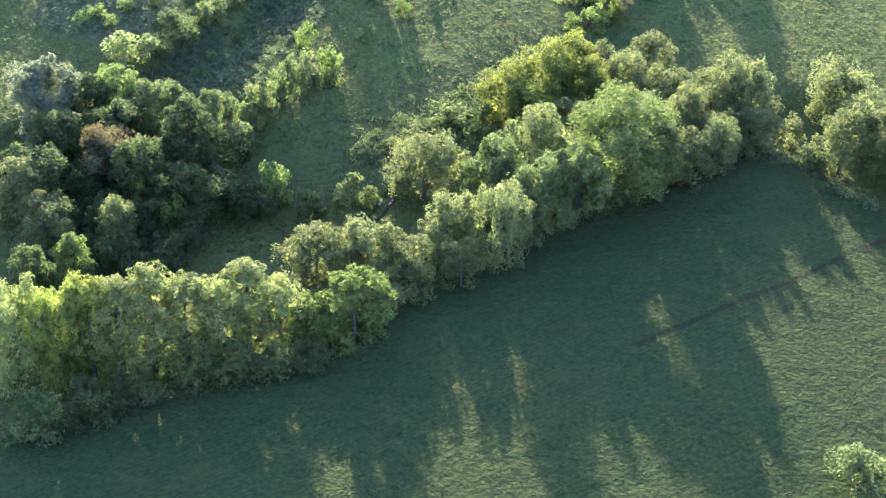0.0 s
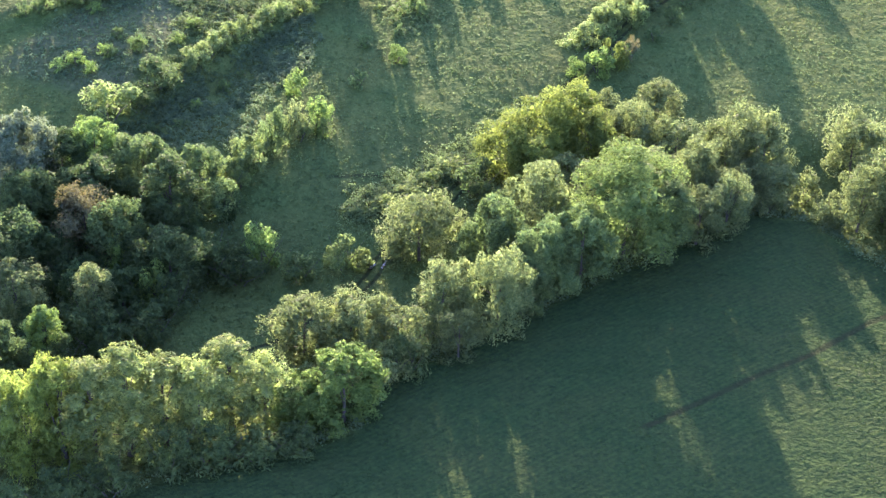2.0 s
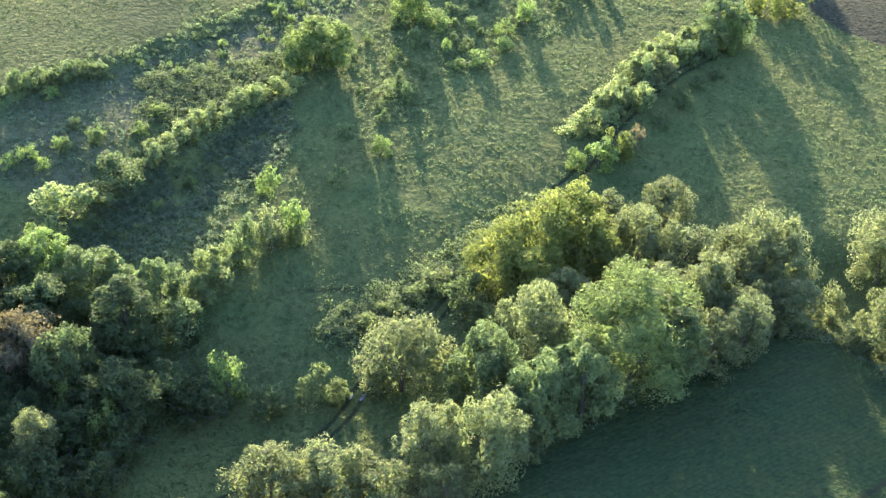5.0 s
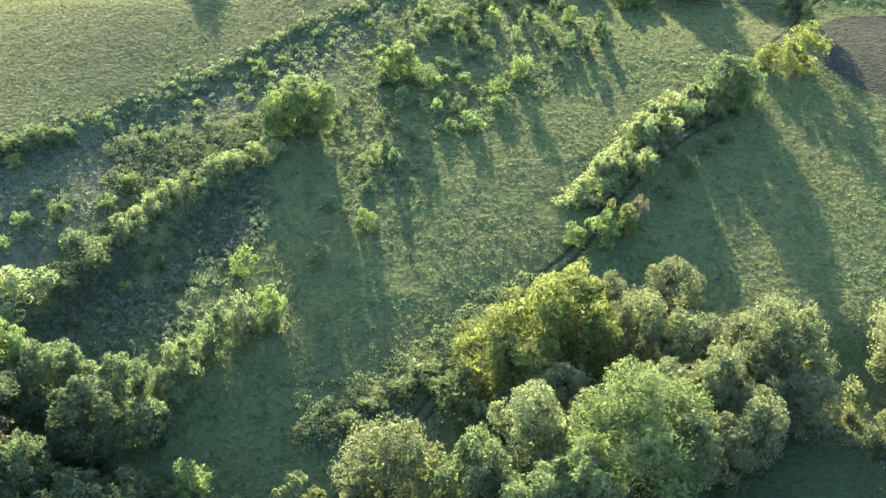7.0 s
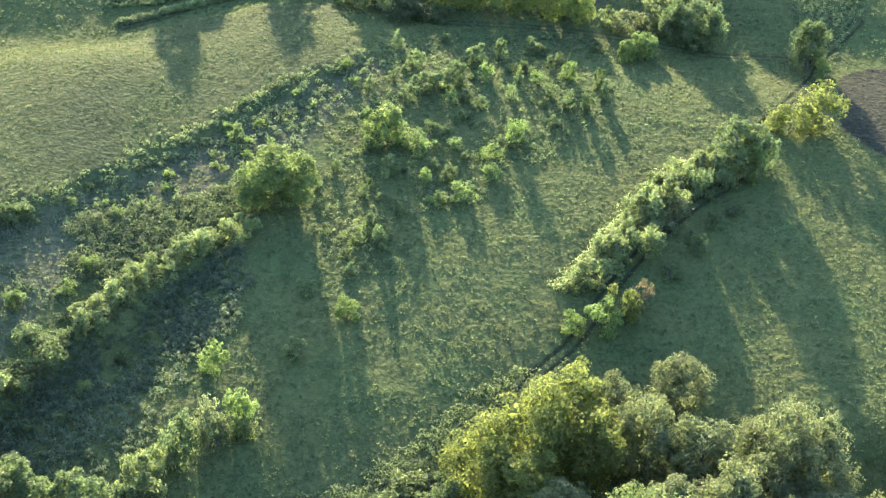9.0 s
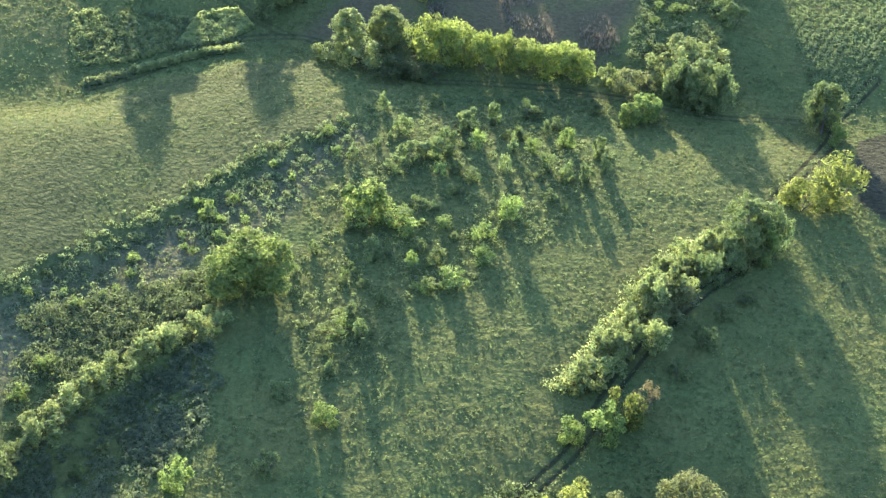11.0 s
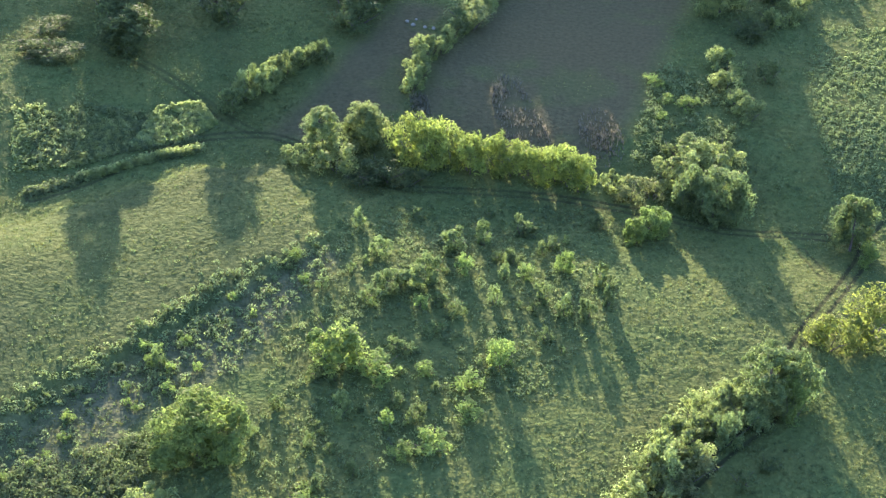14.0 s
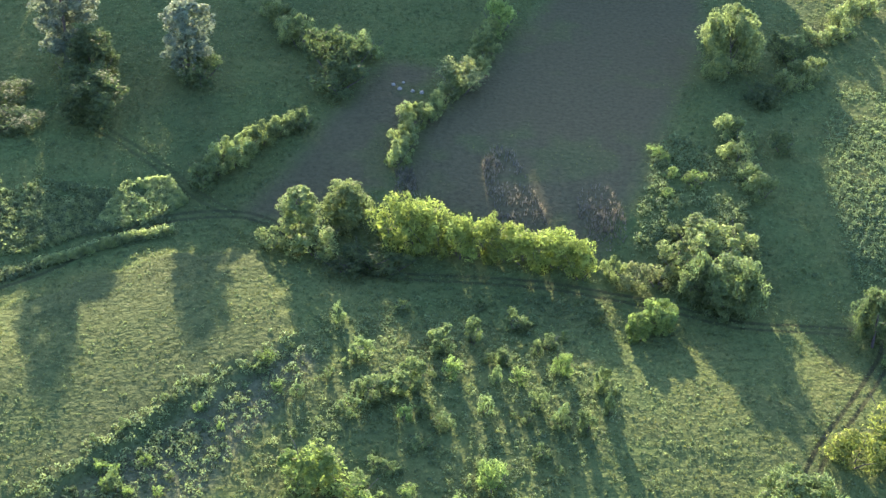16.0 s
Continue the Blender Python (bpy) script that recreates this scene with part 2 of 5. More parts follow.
SCRUB = [(-62.5, 294.5), (-51.6, 309.7), (-39.1, 325.7), (-25.3, 344.3), (-21.8, 343.4), (-31.4, 316.9), (-41.1, 306.7), (-49.9, 286.8), (-58.0, 278.1)]

FALLOW = [(-86.0, 260.0), (-76.5, 279.5), (-62.5, 293.5), (-57.5, 278.0), (-64.0, 254.0)]
LANE = [(-38.5, 294.5), (-35.0, 299.0), (-31.3, 304.8), (-28.0, 311.8), (-23.4, 320.0)]


def polyline_distance(x, y, line):
    best = np.full(x.shape, 1e9)
    for (ax, ay), (bx, by) in zip(line, line[1:]):
        dx, dy = bx - ax, by - ay
        u = np.clip(((x - ax) * dx + (y - ay) * dy) / (dx * dx + dy * dy), 0, 1)
        best = np.minimum(best, np.hypot(x - ax - u * dx, y - ay - u * dy))
    return best


def inside(x, y, ring):
    odd = np.zeros(x.shape, bool)
    for (ax, ay), (bx, by) in zip(ring, ring[1:] + ring[:1]):
        cross = (ay > y) != (by > y)
        odd ^= cross & (x < (bx - ax) * (y - ay) / (by - ay + 1e-9) + ax)
    return odd


def smooth(v, a, b):
    u = np.clip((v - a) / (b - a), 0, 1)
    return u * u * (3 - 2 * u)


def soft_inside(x, y, ring, edge):
    d = polyline_distance(x, y, ring + ring[:1])
    return smooth(np.where(inside(x, y, ring), d, -d), -edge, edge)


LATTICE = np.random.default_rng(5).random((256, 256))


def value_noise(x, y, size):
    u, v = x / size, y / size
    i, j = np.floor(u).astype(int), np.floor(v).astype(int)
    a, b = u - i, v - j
    a, b = a * a * (3 - 2 * a), b * b * (3 - 2 * b)
    at = lambda p, q: LATTICE[p % 256, q % 256]
    return (at(i, j) * (1 - a) + at(i + 1, j) * a) * (1 - b) + (at(i, j + 1) * (1 - a) + at(i + 1, j + 1) * a) * b


def smooth_line(line, steps=6):
    """The same line through the same corners, rounded."""
    pts = [Vector((*p, 0)) for p in line]
    pts = [pts[0] * 2 - pts[1]] + pts + [pts[-1] * 2 - pts[-2]]
    made = []
    for a, b, c, d in zip(pts, pts[1:], pts[2:], pts[3:]):
        for k in range(steps):
            u = k / steps
            p = 0.5 * (2 * b + (c - a) * u + (2 * a - 5 * b + 4 * c - d) * u * u + (3 * b - a - 3 * c + d) * u ** 3)
            made.append((p.x, p.y))
    made.append(tuple(line[-1]))
    return made


def relief(x, y):
    """The broad lie of the land: a wooded hollow behind the field, a basin in the wood, a dip along the cross path."""
    edge = polyline_distance(x, y, HOLLOW)
    edge = np.where(inside(x, y, HOLLOW + [(130.0, 60.0), (-130.0, 60.0)]), -edge, edge)
    z = np.interp(edge, [-60, -30, -12, 0, 8, 20, 35, 50, 68], [0.9, 0.7, -0.4, -1.6, -3.6, -4.4, -3.0, -1.1, 0.0])
    z = np.where(edge > 12, z * (1 - 0.75 * smooth(x, 22, 42) * smooth(edge, 12, 28)), z)
    z = z - 3.4 * np.exp(-(((x + 47) / 24) ** 2) - ((y - 217) / 20) ** 2)
    z = z + 2.2 * smooth(-x, 48, 70) * smooth(y, 246, 272) * (1 - smooth(y, 332, 352))
    bank = polyline_distance(x, y, MEADOW + MEADOW[:1])
    step = polyline_distance(x, y, TERRACE)
    z = z - 1.6 * smooth(-x, 34, 46) * np.where(inside(x, y, TERRACE + [(-33.0, 230.0), (-80.0, 190.0)]), smooth(step, 0.5, 3.5) * (1 - smooth(step, 9, 26)), 0.0)
    wobble = 0.9 * np.sin(0.6 * x + 0.2 * y) + 0.6 * np.sin(1.5 * x - 0.9 * y)
    z = z + (0.95 + 0.5 * smooth(-x, 48, 78)) * smooth(np.where(inside(x, y, MEADOW), bank, -bank) + wobble, -1.9, 1.9)
    return z - 3.2 * np.exp(-((polyline_distance(x, y, DIP) / 17) ** 2))


TRACK, CROSSING, SIDE = smooth_line(MAIN_TRACK), smooth_line(CROSS_PATH), smooth_line(SIDE_PATH)


def lie(x, y):
    """Height of the ground, and the shares of soil, dry grass, crop and scrub."""
    warp = (value_noise(x, y, 3.0) - 0.5) * 1.6
    track, cross, side = polyline_distance(x, y, TRACK), polyline_distance(x, y, CROSSING), polyline_distance(x, y, SIDE)
    line = np.minimum(polyline_distance(x, y, FIELD_LINE), polyline_distance(x, y, FIELD_TRACE))
    turn = np.abs(polyline_distance(x, y, TURN_RUT) - 0.6)
    rut = np.exp(-(((track - 0.68) / 0.34) ** 2))
    rut_side = np.exp(-(((side - 0.65) / 0.35) ** 2)) * 0.8
    rut_cross = np.exp(-(((cross - 0.65) / 0.4) ** 2)) * (0.35 + 0.4 * value_noise(x, y, 9.0))
    trace = np.exp(-((line / 0.45) ** 2)) * 0.8 + np.exp(-((turn / 0.25) ** 2)) * 0.5
    ridge = smooth(track, 1.6, 0.9) * 0.1 * (0.4 + value_noise(x, y, 2.0))
    brown = np.maximum.reduce([soft_inside(x + warp, y + warp, BROWN_BIG, 3.0), soft_inside(x + warp, y + warp, BROWN_SMALL, 2.6), soft_inside(x, y, BROWN_RIGHT, 0.4)])
    patch = smooth(value_noise(x + 40, y, 7.0) * 0.6 + value_noise(x, y + 9, 2.5) * 0.4, 0.55, 0.78)
    soil = np.clip(np.maximum.reduce([ridge, rut_cross * 0.3, brown * (1 - 0.4 * patch)]), 0, 1)
    crop = soft_inside(x + warp, y + warp, FIELD, 1.0)
    upper = soft_inside(x + warp, y, DRY_MEADOW, 1.5)
    dry = np.clip(upper * (0.25 + 0.6 * value_noise(x, y, 11.0)) + 0.35 * smooth(value_noise(x + 7, y + 3, 14.0), 0.5, 0.9) * (1 - crop), 0, 1)
    scrub = np.maximum(soft_inside(x + warp, y + warp, SCRUB, 1.5), 0.9 * soft_inside(x + warp, y + warp, FALLOW, 2.0)) * (0.5 + 0.5 * value_noise(x, y, 4.0)) * smooth(polyline_distance(x, y, LANE), 1.2, 2.2)
    across, along = 0.83 * x + 0.56 * y, 0.83 * y - 0.56 * x
    clump = value_noise(across, along, 1.5) * 0.6 + value_noise(0.4 * x + 0.92 * y, 0.92 * x - 0.4 * y, 0.8) * 0.4
    mown = radians(MOWN)
    swath = value_noise((x * math.cos(mown) + y * math.sin(mown)) / 5, y * math.cos(mown) - x * math.sin(mown), 1.1)
    clump = clump + upper * (0.35 * clump + 0.65 * swath - clump)
    rough = (0.2 + 0.12 * value_noise(x, y + 30, 8.0)) * (1 - 0.05 * crop) * (1 - 0.7 * soil) * (1 - 0.72 * upper)
    furrow = soft_inside(x, y, BROWN_RIGHT, 0.4) * 0.07 * np.sin((0.19 * x + 0.98 * y) * 4.2)
    drill = crop * 0.012 * np.sin((x * 0.62 - y * 0.78) * 4.2)
    z = relief(x, y) + 0.4 * (value_noise(x, y, 38.0) - 0.5) + rough * (clump - 0.5) - 0.15 * np.maximum.reduce([rut, rut_side, rut_cross * 0.7, trace * 0.7]) + furrow + drill
    wet = np.maximum.reduce([rut, rut_side * 0.7, trace * 0.8, rut_cross])
    return z, soil, dry, crop, scrub, wet


def mesh_of(name, verts, faces, mat, shade=False):
    """A mesh from arrays; faces all have one count of corners."""
    me = bpy.data.meshes.new(name)
    me.vertices.add(len(verts))
    me.vertices.foreach_set("co", np.ascontiguousarray(verts, dtype=np.float32).ravel())
    k = faces.shape[1]
    me.loops.add(faces.size)
    me.loops.foreach_set("vertex_index", np.ascontiguousarray(faces, dtype=np.int32).ravel())
    me.polygons.add(len(faces))
    me.polygons.foreach_set("loop_start", np.arange(0, faces.size, k, dtype=np.int32))
    me.update(calc_edges=True)
    if shade:
        me.polygons.foreach_set("use_smooth", np.ones(len(faces), bool))
    me.materials.append(mat)
    return me


# ---- ground: one sheet, fine where the camera looks, wide to the horizon ----
def ground_sheet():
    far = [30, 80, 200, 500, 1200, 3000]
    xs = np.concatenate([[-100 - d for d in far[::-1]], np.arange(-100, 80.01, 0.6), [80 + d for d in far]])
    ys = np.concatenate([[130 - d for d in far[::-1]], np.arange(130, 470.01, 0.6), [470 + d for d in far]])
    gx, gy = np.meshgrid(xs, ys)
    x, y = gx.ravel(), gy.ravel()
    z, soil, dry, crop, scrub, wet = lie(x, y)
    n, m = len(xs), len(ys)
    i = (np.arange(m - 1)[:, None] * n + np.arange(n - 1)[None, :]).ravel()
    me = mesh_of("ground", np.stack([x, y, z], 1), np.stack([i, i + 1, i + n + 1, i + n], 1), GROUND, True)
    marks = (("soil", soil), ("dry", dry), ("crop", crop), ("scrub", scrub), ("tilled", soft_inside(x, y, BROWN_RIGHT, 0.4)), ("track", polyline_distance(x, y, TRACK)), ("crossing", polyline_distance(x, y, CROSSING)), ("side", polyline_distance(x, y, SIDE)), ("trace", polyline_distance(x, y, FIELD_LINE)), ("footway", polyline_distance(x, y, [(-28.0, 239.5), (-22.5, 240.6), (-18.3, 241.3), (-11.0, 242.9)])), ("turning", polyline_distance(x, y, smooth_line(TURN_RUT))))
    for key, value in marks:
        me.attributes.new(key, "FLOAT", "POINT").data.foreach_set("value", value.astype(np.float32))
    return tagged(new("ground", me), "green meadow and field ground crossed by rutted dirt tracks", "ground", kind="structure")


ground_sheet()


# ---- grass, weeds and stalks: leaning blades in tufts ----
def tufts(name, x, y, height, width, blades, mat, seed, lean=1.5):
    rng = np.random.default_rng(seed)
    z = lie(x, y)[0]
    n = len(x) * blades
    cx, cy, cz = np.repeat(x, blades), np.repeat(y, blades), np.repeat(z, blades) - 0.03
    hh = np.repeat(height, blades) * rng.uniform(0.6, 1.2, n)
    ww = np.repeat(width, blades) * rng.uniform(0.6, 1.3, n)
    a = rng.uniform(0, 2 * np.pi, n)
    dx, dy = np.cos(a), np.sin(a)
    out = hh * lean * rng.uniform(0.3, 1.2, n)
    bx, by = cx + dx * ww * 0.3, cy + dy * ww * 0.3
    left = np.stack([bx - dy * ww * 0.5, by + dx * ww * 0.5, cz], 1)
    right = np.stack([bx + dy * ww * 0.5, by - dx * ww * 0.5, cz], 1)
    tip = np.stack([bx + dx * out + rng.normal(0, 0.06, n), by + dy * out + rng.normal(0, 0.06, n), cz + hh], 1)
    verts = np.stack([left, right, tip], 1).reshape(-1, 3)
    return new(name, mesh_of(name, verts, np.arange(n * 3).reshape(-1, 3), mat))


def scatter(count, seed):
    """Places over the ground that the flight looks at."""
    rng = np.random.default_rng(seed)
    y = rng.uniform(138, 462, count)
    left = np.interp(y, [138, 270, 462], [-60, -95, -95])
    right = np.interp(y, [138, 290, 462], [52, 72, 72])
    return left + (right - left) * rng.random(count), y, rng


def grow():
    x, y, rng = scatter(130000, 21)
    z, soil, dry, crop, scrub, wet = lie(x, y)
    keep = rng.random(len(x)) > np.maximum(soil * 1.1, wet)
    patch = value_noise(x, y, 2.2) * 0.6 + value_noise(x, y, 9.0) * 0.4
    tall = 0.07 + 0.2 * patch + 0.1 * scrub
    i = keep & (crop < 0.5) & (dry < 0.5)
    tagged(tufts("meadow_grass", x[i], y[i], tall[i] * rng.uniform(0.5, 1.3, i.sum()), rng.uniform(0.14, 0.3, i.sum()), 2, BLADE, 22), "tufted green meadow grass covering the open ground", "grass", kind="stuff")
    i = keep & (crop < 0.5) & (dry >= 0.5)
    tagged(tufts("dry_grass", x[i], y[i], tall[i] * rng.uniform(0.5, 1.2, i.sum()), rng.uniform(0.12, 0.24, i.sum()), 3, STRAW, 23), "pale dry grass on the sunlit upper meadow", "grass", kind="stuff")
    i = keep & (crop >= 0.5)
    tagged(tufts("crop_grass", x[i], y[i], 0.05 + 0.2 * patch[i] ** 1.5, rng.uniform(0.12, 0.28, i.sum()), 2, CROP, 24), "short blue-green crop on the cultivated field", "crop", kind="stuff")


grow()


def weeds(name, x, y, h, r, leaves, leaf, mat, seed):
    """Leafy herbs: loose heaps of single leaves round each place."""
    rng = np.random.default_rng(seed)
    z = lie(x, y)[0]
    n = len(x) * leaves
    k = np.repeat(np.arange(len(x)), leaves)
    e = rng.normal(size=(n, 3))
    e /= np.linalg.norm(e, axis=1)[:, None]
    e[:, 2] = np.abs(e[:, 2])
    e *= (rng.uniform(0.35, 1.0, n) ** 0.4)[:, None]
    p = np.stack([x[k] + e[:, 0] * r[k], y[k] + e[:, 1] * r[k], z[k] + h[k] * (0.12 + 0.88 * e[:, 2])], 1)
    normal = e + rng.normal(size=(n, 3)) * 0.5 + np.array([0, 0, 0.15])
    normal /= np.linalg.norm(normal, axis=1)[:, None]
    side = np.cross(normal, rng.normal(size=(n, 3)))
    side /= np.linalg.norm(side, axis=1)[:, None]
    along = np.cross(normal, side)
    s = (leaf * rng.uniform(0.6, 1.3, n))[:, None]
    verts = np.stack([p - along * s * 0.55 - side * s * 0.45, p - along * s * 0.45 + side * s * 0.5, p + along * s * 0.75], 1).reshape(-1, 3)
    return new(name, mesh_of(name, verts, np.arange(n * 3).reshape(-1, 3), mat))


def meadow_herbs():
    """Low herb clumps all over the meadows, which break up the grass."""
    x, y, rng = scatter(105000, 31)
    z, soil, dry, crop, scrub, wet = lie(x, y)
    i = (soil < 0.4) & (wet < 0.3) & (crop < 0.4) & (value_noise(x, y, 6.0) * 0.6 + value_noise(x, y, 2.0) * 0.4 > rng.uniform(0.1, 0.8, len(x))) & (dry < rng.uniform(0.2, 0.9, len(x)))
    x, y = x[i], y[i]
    f = rng.uniform(0.4, 1.3, len(x))
    tagged(weeds("meadow_herbs", x, y, 0.28 * f, 0.34 * f * rng.uniform(0.7, 1.3, len(x)), 6, 0.19, WEED, 32), "low leafy herb clumps scattered through the meadow grass", "weeds", kind="stuff")


meadow_herbs()


def in_ring(ring, count, seed, bare=False):
    """Uneven places inside a ring of corners, denser in patches."""
    rng = np.random.default_rng(seed)
    xs, ys = [p[0] for p in ring], [p[1] for p in ring]
    x, y = rng.uniform(min(xs), max(xs), count * 8), rng.uniform(min(ys), max(ys), count * 8)
    ok = inside(x, y, ring) & (value_noise(x, y, 3.5) * 0.6 + value_noise(x, y, 9.0) * 0.4 > rng.uniform(0.2, 0.75, count * 8))
    ok &= bare | ((lie(x, y)[1] < 0.5) & (polyline_distance(x, y, LANE) > 1.6))
    return x[ok][:count], y[ok][:count], rng


def along_line(line, count, spread, seed):
    rng = np.random.default_rng(seed)
    pts = np.array(line)
    step = np.r_[0, np.cumsum(np.hypot(*np.diff(pts, axis=0).T))]
    u = rng.uniform(0, step[-1], count)
    return np.interp(u, step, pts[:, 0]) + rng.normal(0, spread, count), np.interp(u, step, pts[:, 1]) + rng.normal(0, spread, count), rng


def stalk_patch(name, label, ring, count, tall, seed):
    x, y, rng = in_ring(ring, count, seed, True)
    tagged(tufts(name, x, y, tall * rng.uniform(0.5, 1.2, len(x)), rng.uniform(0.05, 0.11, len(x)), 4, STALK, seed, 0.5), label, "stalks", kind="stuff")


def herb_patch(name, label, ring, count, tall, wide, mat, seed, leaves=30, leaf=0.22, line=False, spread=0.7, full=1.0):
    x, y, rng = along_line(ring, count, spread, seed) if line else in_ring(ring, count, seed, mat is STALK)
    f = rng.uniform(0.5, 1.3, len(x))
    tagged(weeds(name, x, y, tall * f, wide * f * rng.uniform(0.8, 1.2, len(x)), round(leaves * full), leaf, mat, seed), label, "weeds", kind="stuff")


def row_patch(name, label, ring, count, turn, apart, seed, mat=WEED):
    """Low plants in drilled rows, a few missing."""
    x, y, rng = in_ring(ring, count, seed)
    c, q = math.cos(radians(turn)), math.sin(radians(turn))
    along, aside = x * c + y * q, y * c - x * q
    aside = np.round(aside / apart) * apart + rng.normal(0, 0.26, len(x))
    x, y = along * c - aside * q, along * q + aside * c
    f = rng.uniform(0.6, 1.3, len(x))
    tagged(weeds(name, x, y, 0.3 * f, 0.46 * f, 10, 0.2, mat, seed), label, "crop", kind="stuff")


herb_patch("tall_herbs", "knee-high grey-green herbs on the fallow strip", [(-61.9, 289.8), (-53.9, 294.9), (-49.0, 298.4), (-40.7, 304.2), (-38.6, 297.2), (-40.8, 290.2), (-46.2, 283.0), (-52.5, 272.8), (-57.3, 266.6)], 1000, 1.00, 0.75, WEED, 40, leaves=40, leaf=0.19)
herb_patch("fallow_herbs", "sparse greyish herbs among dead stems", [(-62.5, 294.5), (-51.6, 309.7), (-39.1, 325.7), (-25.3, 344.3), (-21.8, 343.4), (-31.4, 316.9), (-41.1, 306.7), (-51.4, 293.3), (-59.6, 283.9)], 320, 0.80, 0.60, WEED, 41)
# shaded herbs carry the darkened weed leaf
herb_patch("shade_herbs", "leafy herbs in the bank's shade, leaves coloured darker for it", [(-61.1, 257.3), (-53.5, 266.4), (-45.1, 279.3), (-37.2, 290.1), (-34.0, 280.1), (-34.6, 269.0), (-41.3, 259.1), (-53.2, 251.7), (-60.3, 250.7)], 1100, 0.80, 0.60, SHADED_WEED, 42)
herb_patch("lower_herbs", "rough herbs on the shaded slope", [(-65.8, 247.1), (-53.7, 253.9), (-42.9, 267.3), (-39.0, 258.8), (-41.3, 247.5), (-48.1, 239.2), (-57.5, 242.7)], 500, 0.70, 0.60, SHADED_WEED, 43)
herb_patch("meadow_scrub", "scattered leafy scrub in the rough meadow", [(-28.3, 296.1), (-29.7, 315.8), (-23.0, 338.3), (-23.0, 354.7), (-9.3, 361.0), (13.9, 362.8), (16.3, 350.8), (15.9, 335.7), (8.7, 320.4), (-0.2, 308.9), (-8.4, 298.4), (-15.5, 284.3), (-22.0, 281.5)], 1400, 0.50, 0.50, WEED, 44, leaves=22, leaf=0.18)
herb_patch("meadow_edge_herbs", "leafy band of herbs along the meadow edge", [(-75.7, 282.4), (-73.2, 284.4), (-60.1, 299.1), (-46.3, 319.1), (-34.0, 336.9), (-30.5, 338.3), (-25.4, 345.0)], 320, 0.70, 0.60, WEED, 45, leaves=36, leaf=0.19, line=True, spread=1.30)
herb_patch("bank_herbs", "rough leafy herbs on the shaded ground under the meadow bank", [(-82.4, 257.8), (-80.5, 280.0), (-73.0, 282.9), (-62.2, 292.6), (-58.6, 291.4), (-57.6, 270.5), (-65.2, 257.3)], 300, 0.6, 0.50, SHADED_WEED, 60, leaves=26, leaf=0.2)
herb_patch("track_verge", "tangled lit herbs on the verge of the track", [(-23.2, 231.3), (-17.2, 237.4), (-10.9, 244.6), (-3.6, 253.5), (1.3, 260.2), (5.7, 264.9)], 900, 1.00, 0.95, WEED, 46, leaves=46, leaf=0.2, line=True, spread=1.8)
herb_patch("hedge_foot", "leafy lit herbs at the foot of the track hedge", [(8.6, 284.0), (12.6, 291.6), (16.4, 299.0), (20.0, 306.0), (24.6, 313.4), (28.4, 318.6)], 420, 1.20, 0.80, SUNLIT_WEED, 59, line=True, spread=0.90)
herb_patch("roadside_weeds", "leafy weeds beside the cross path, leaves coloured brighter as sunlit", [(-57.7, 372.2), (-55.6, 382.9), (-49.3, 385.1), (-45.9, 380.0), (-50.6, 374.6)], 1300, 0.70, 0.50, SUNLIT_WEED, 47)
herb_patch("corner_weeds", "leafy weeds in the meadow corner, leaves coloured brighter as sunlit", [(-72.9, 362.1), (-77.1, 377.3), (-71.3, 379.9), (-65.2, 378.1), (-59.0, 377.8), (-57.9, 371.5), (-64.3, 365.1)], 1300, 0.70, 0.50, SUNLIT_WEED, 48)
herb_patch("middle_weeds", "leafy weeds between the paths in broken shade", [(-71.0, 365.0), (-57.0, 371.0), (-47.0, 376.0), (-49.0, 384.0), (-58.0, 381.0), (-72.0, 381.0)], 1100, 0.65, 0.55, WEED, 62, leaves=24)
herb_patch("ridge_weeds", "low green hedge of weeds along the ridge between paths", [(-63.5, 362.0), (-58.8, 365.2), (-54.2, 369.0), (-46.9, 372.7)], 420, 1.20, 0.60, SUNLIT_WEED, 49, line=True, spread=0.35)
herb_patch("path_verge", "low grass bank beside the path", [(-69.9, 357.2), (-63.4, 361.6)], 160, 0.80, 0.60, WEED, 50, line=True, spread=0.50)
row_patch("right_rows", "low green plants in rows on the far plot", [(49.5, 364.0), (47.5, 386.0), (48.5, 404.0), (52.0, 420.0), (66.0, 422.0), (68.0, 400.0), (57.0, 365.0)], 3400, 66.0, 1.25, 51)
row_patch("plot_stubble", "pale dry stubble in rows on the tilled plot", [(55.6, 354.0), (60.4, 357.6), (64.5, 358.0), (78.0, 360.0), (76.0, 318.0), (62.6, 321.8), (58.6, 324.6), (56.0, 327.4), (52.6, 333.0), (53.8, 343.0)], 900, -11.0, 1.5, 64, STALK)
herb_patch("right_slope_weeds", "leafy weeds beside the brown field", [(18.4, 373.6), (21.2, 393.2), (24.1, 403.3), (34.1, 397.9), (36.0, 378.5), (34.2, 362.2), (24.8, 376.4)], 420, 1.00, 0.70, WEED, 52)
stalk_patch("dead_stalks", "rust-brown dead stalks standing on the bare field", [(-0.0, 378.0), (-2.6, 384.6), (-3.8, 392.1), (-2.3, 396.5), (0.5, 395.8), (2.8, 389.8), (5.3, 383.3), (6.6, 378.3), (3.2, 376.9)], 450, 0.9, 53)
stalk_patch("dead_stalks_right", "rust-brown dead stalks at the field corner", [(12.5, 374.3), (10.8, 379.4), (10.2, 385.7), (12.8, 388.6), (15.7, 387.1), (17.3, 381.1), (17.8, 375.9), (15.3, 373.6)], 400, 0.9, 54)
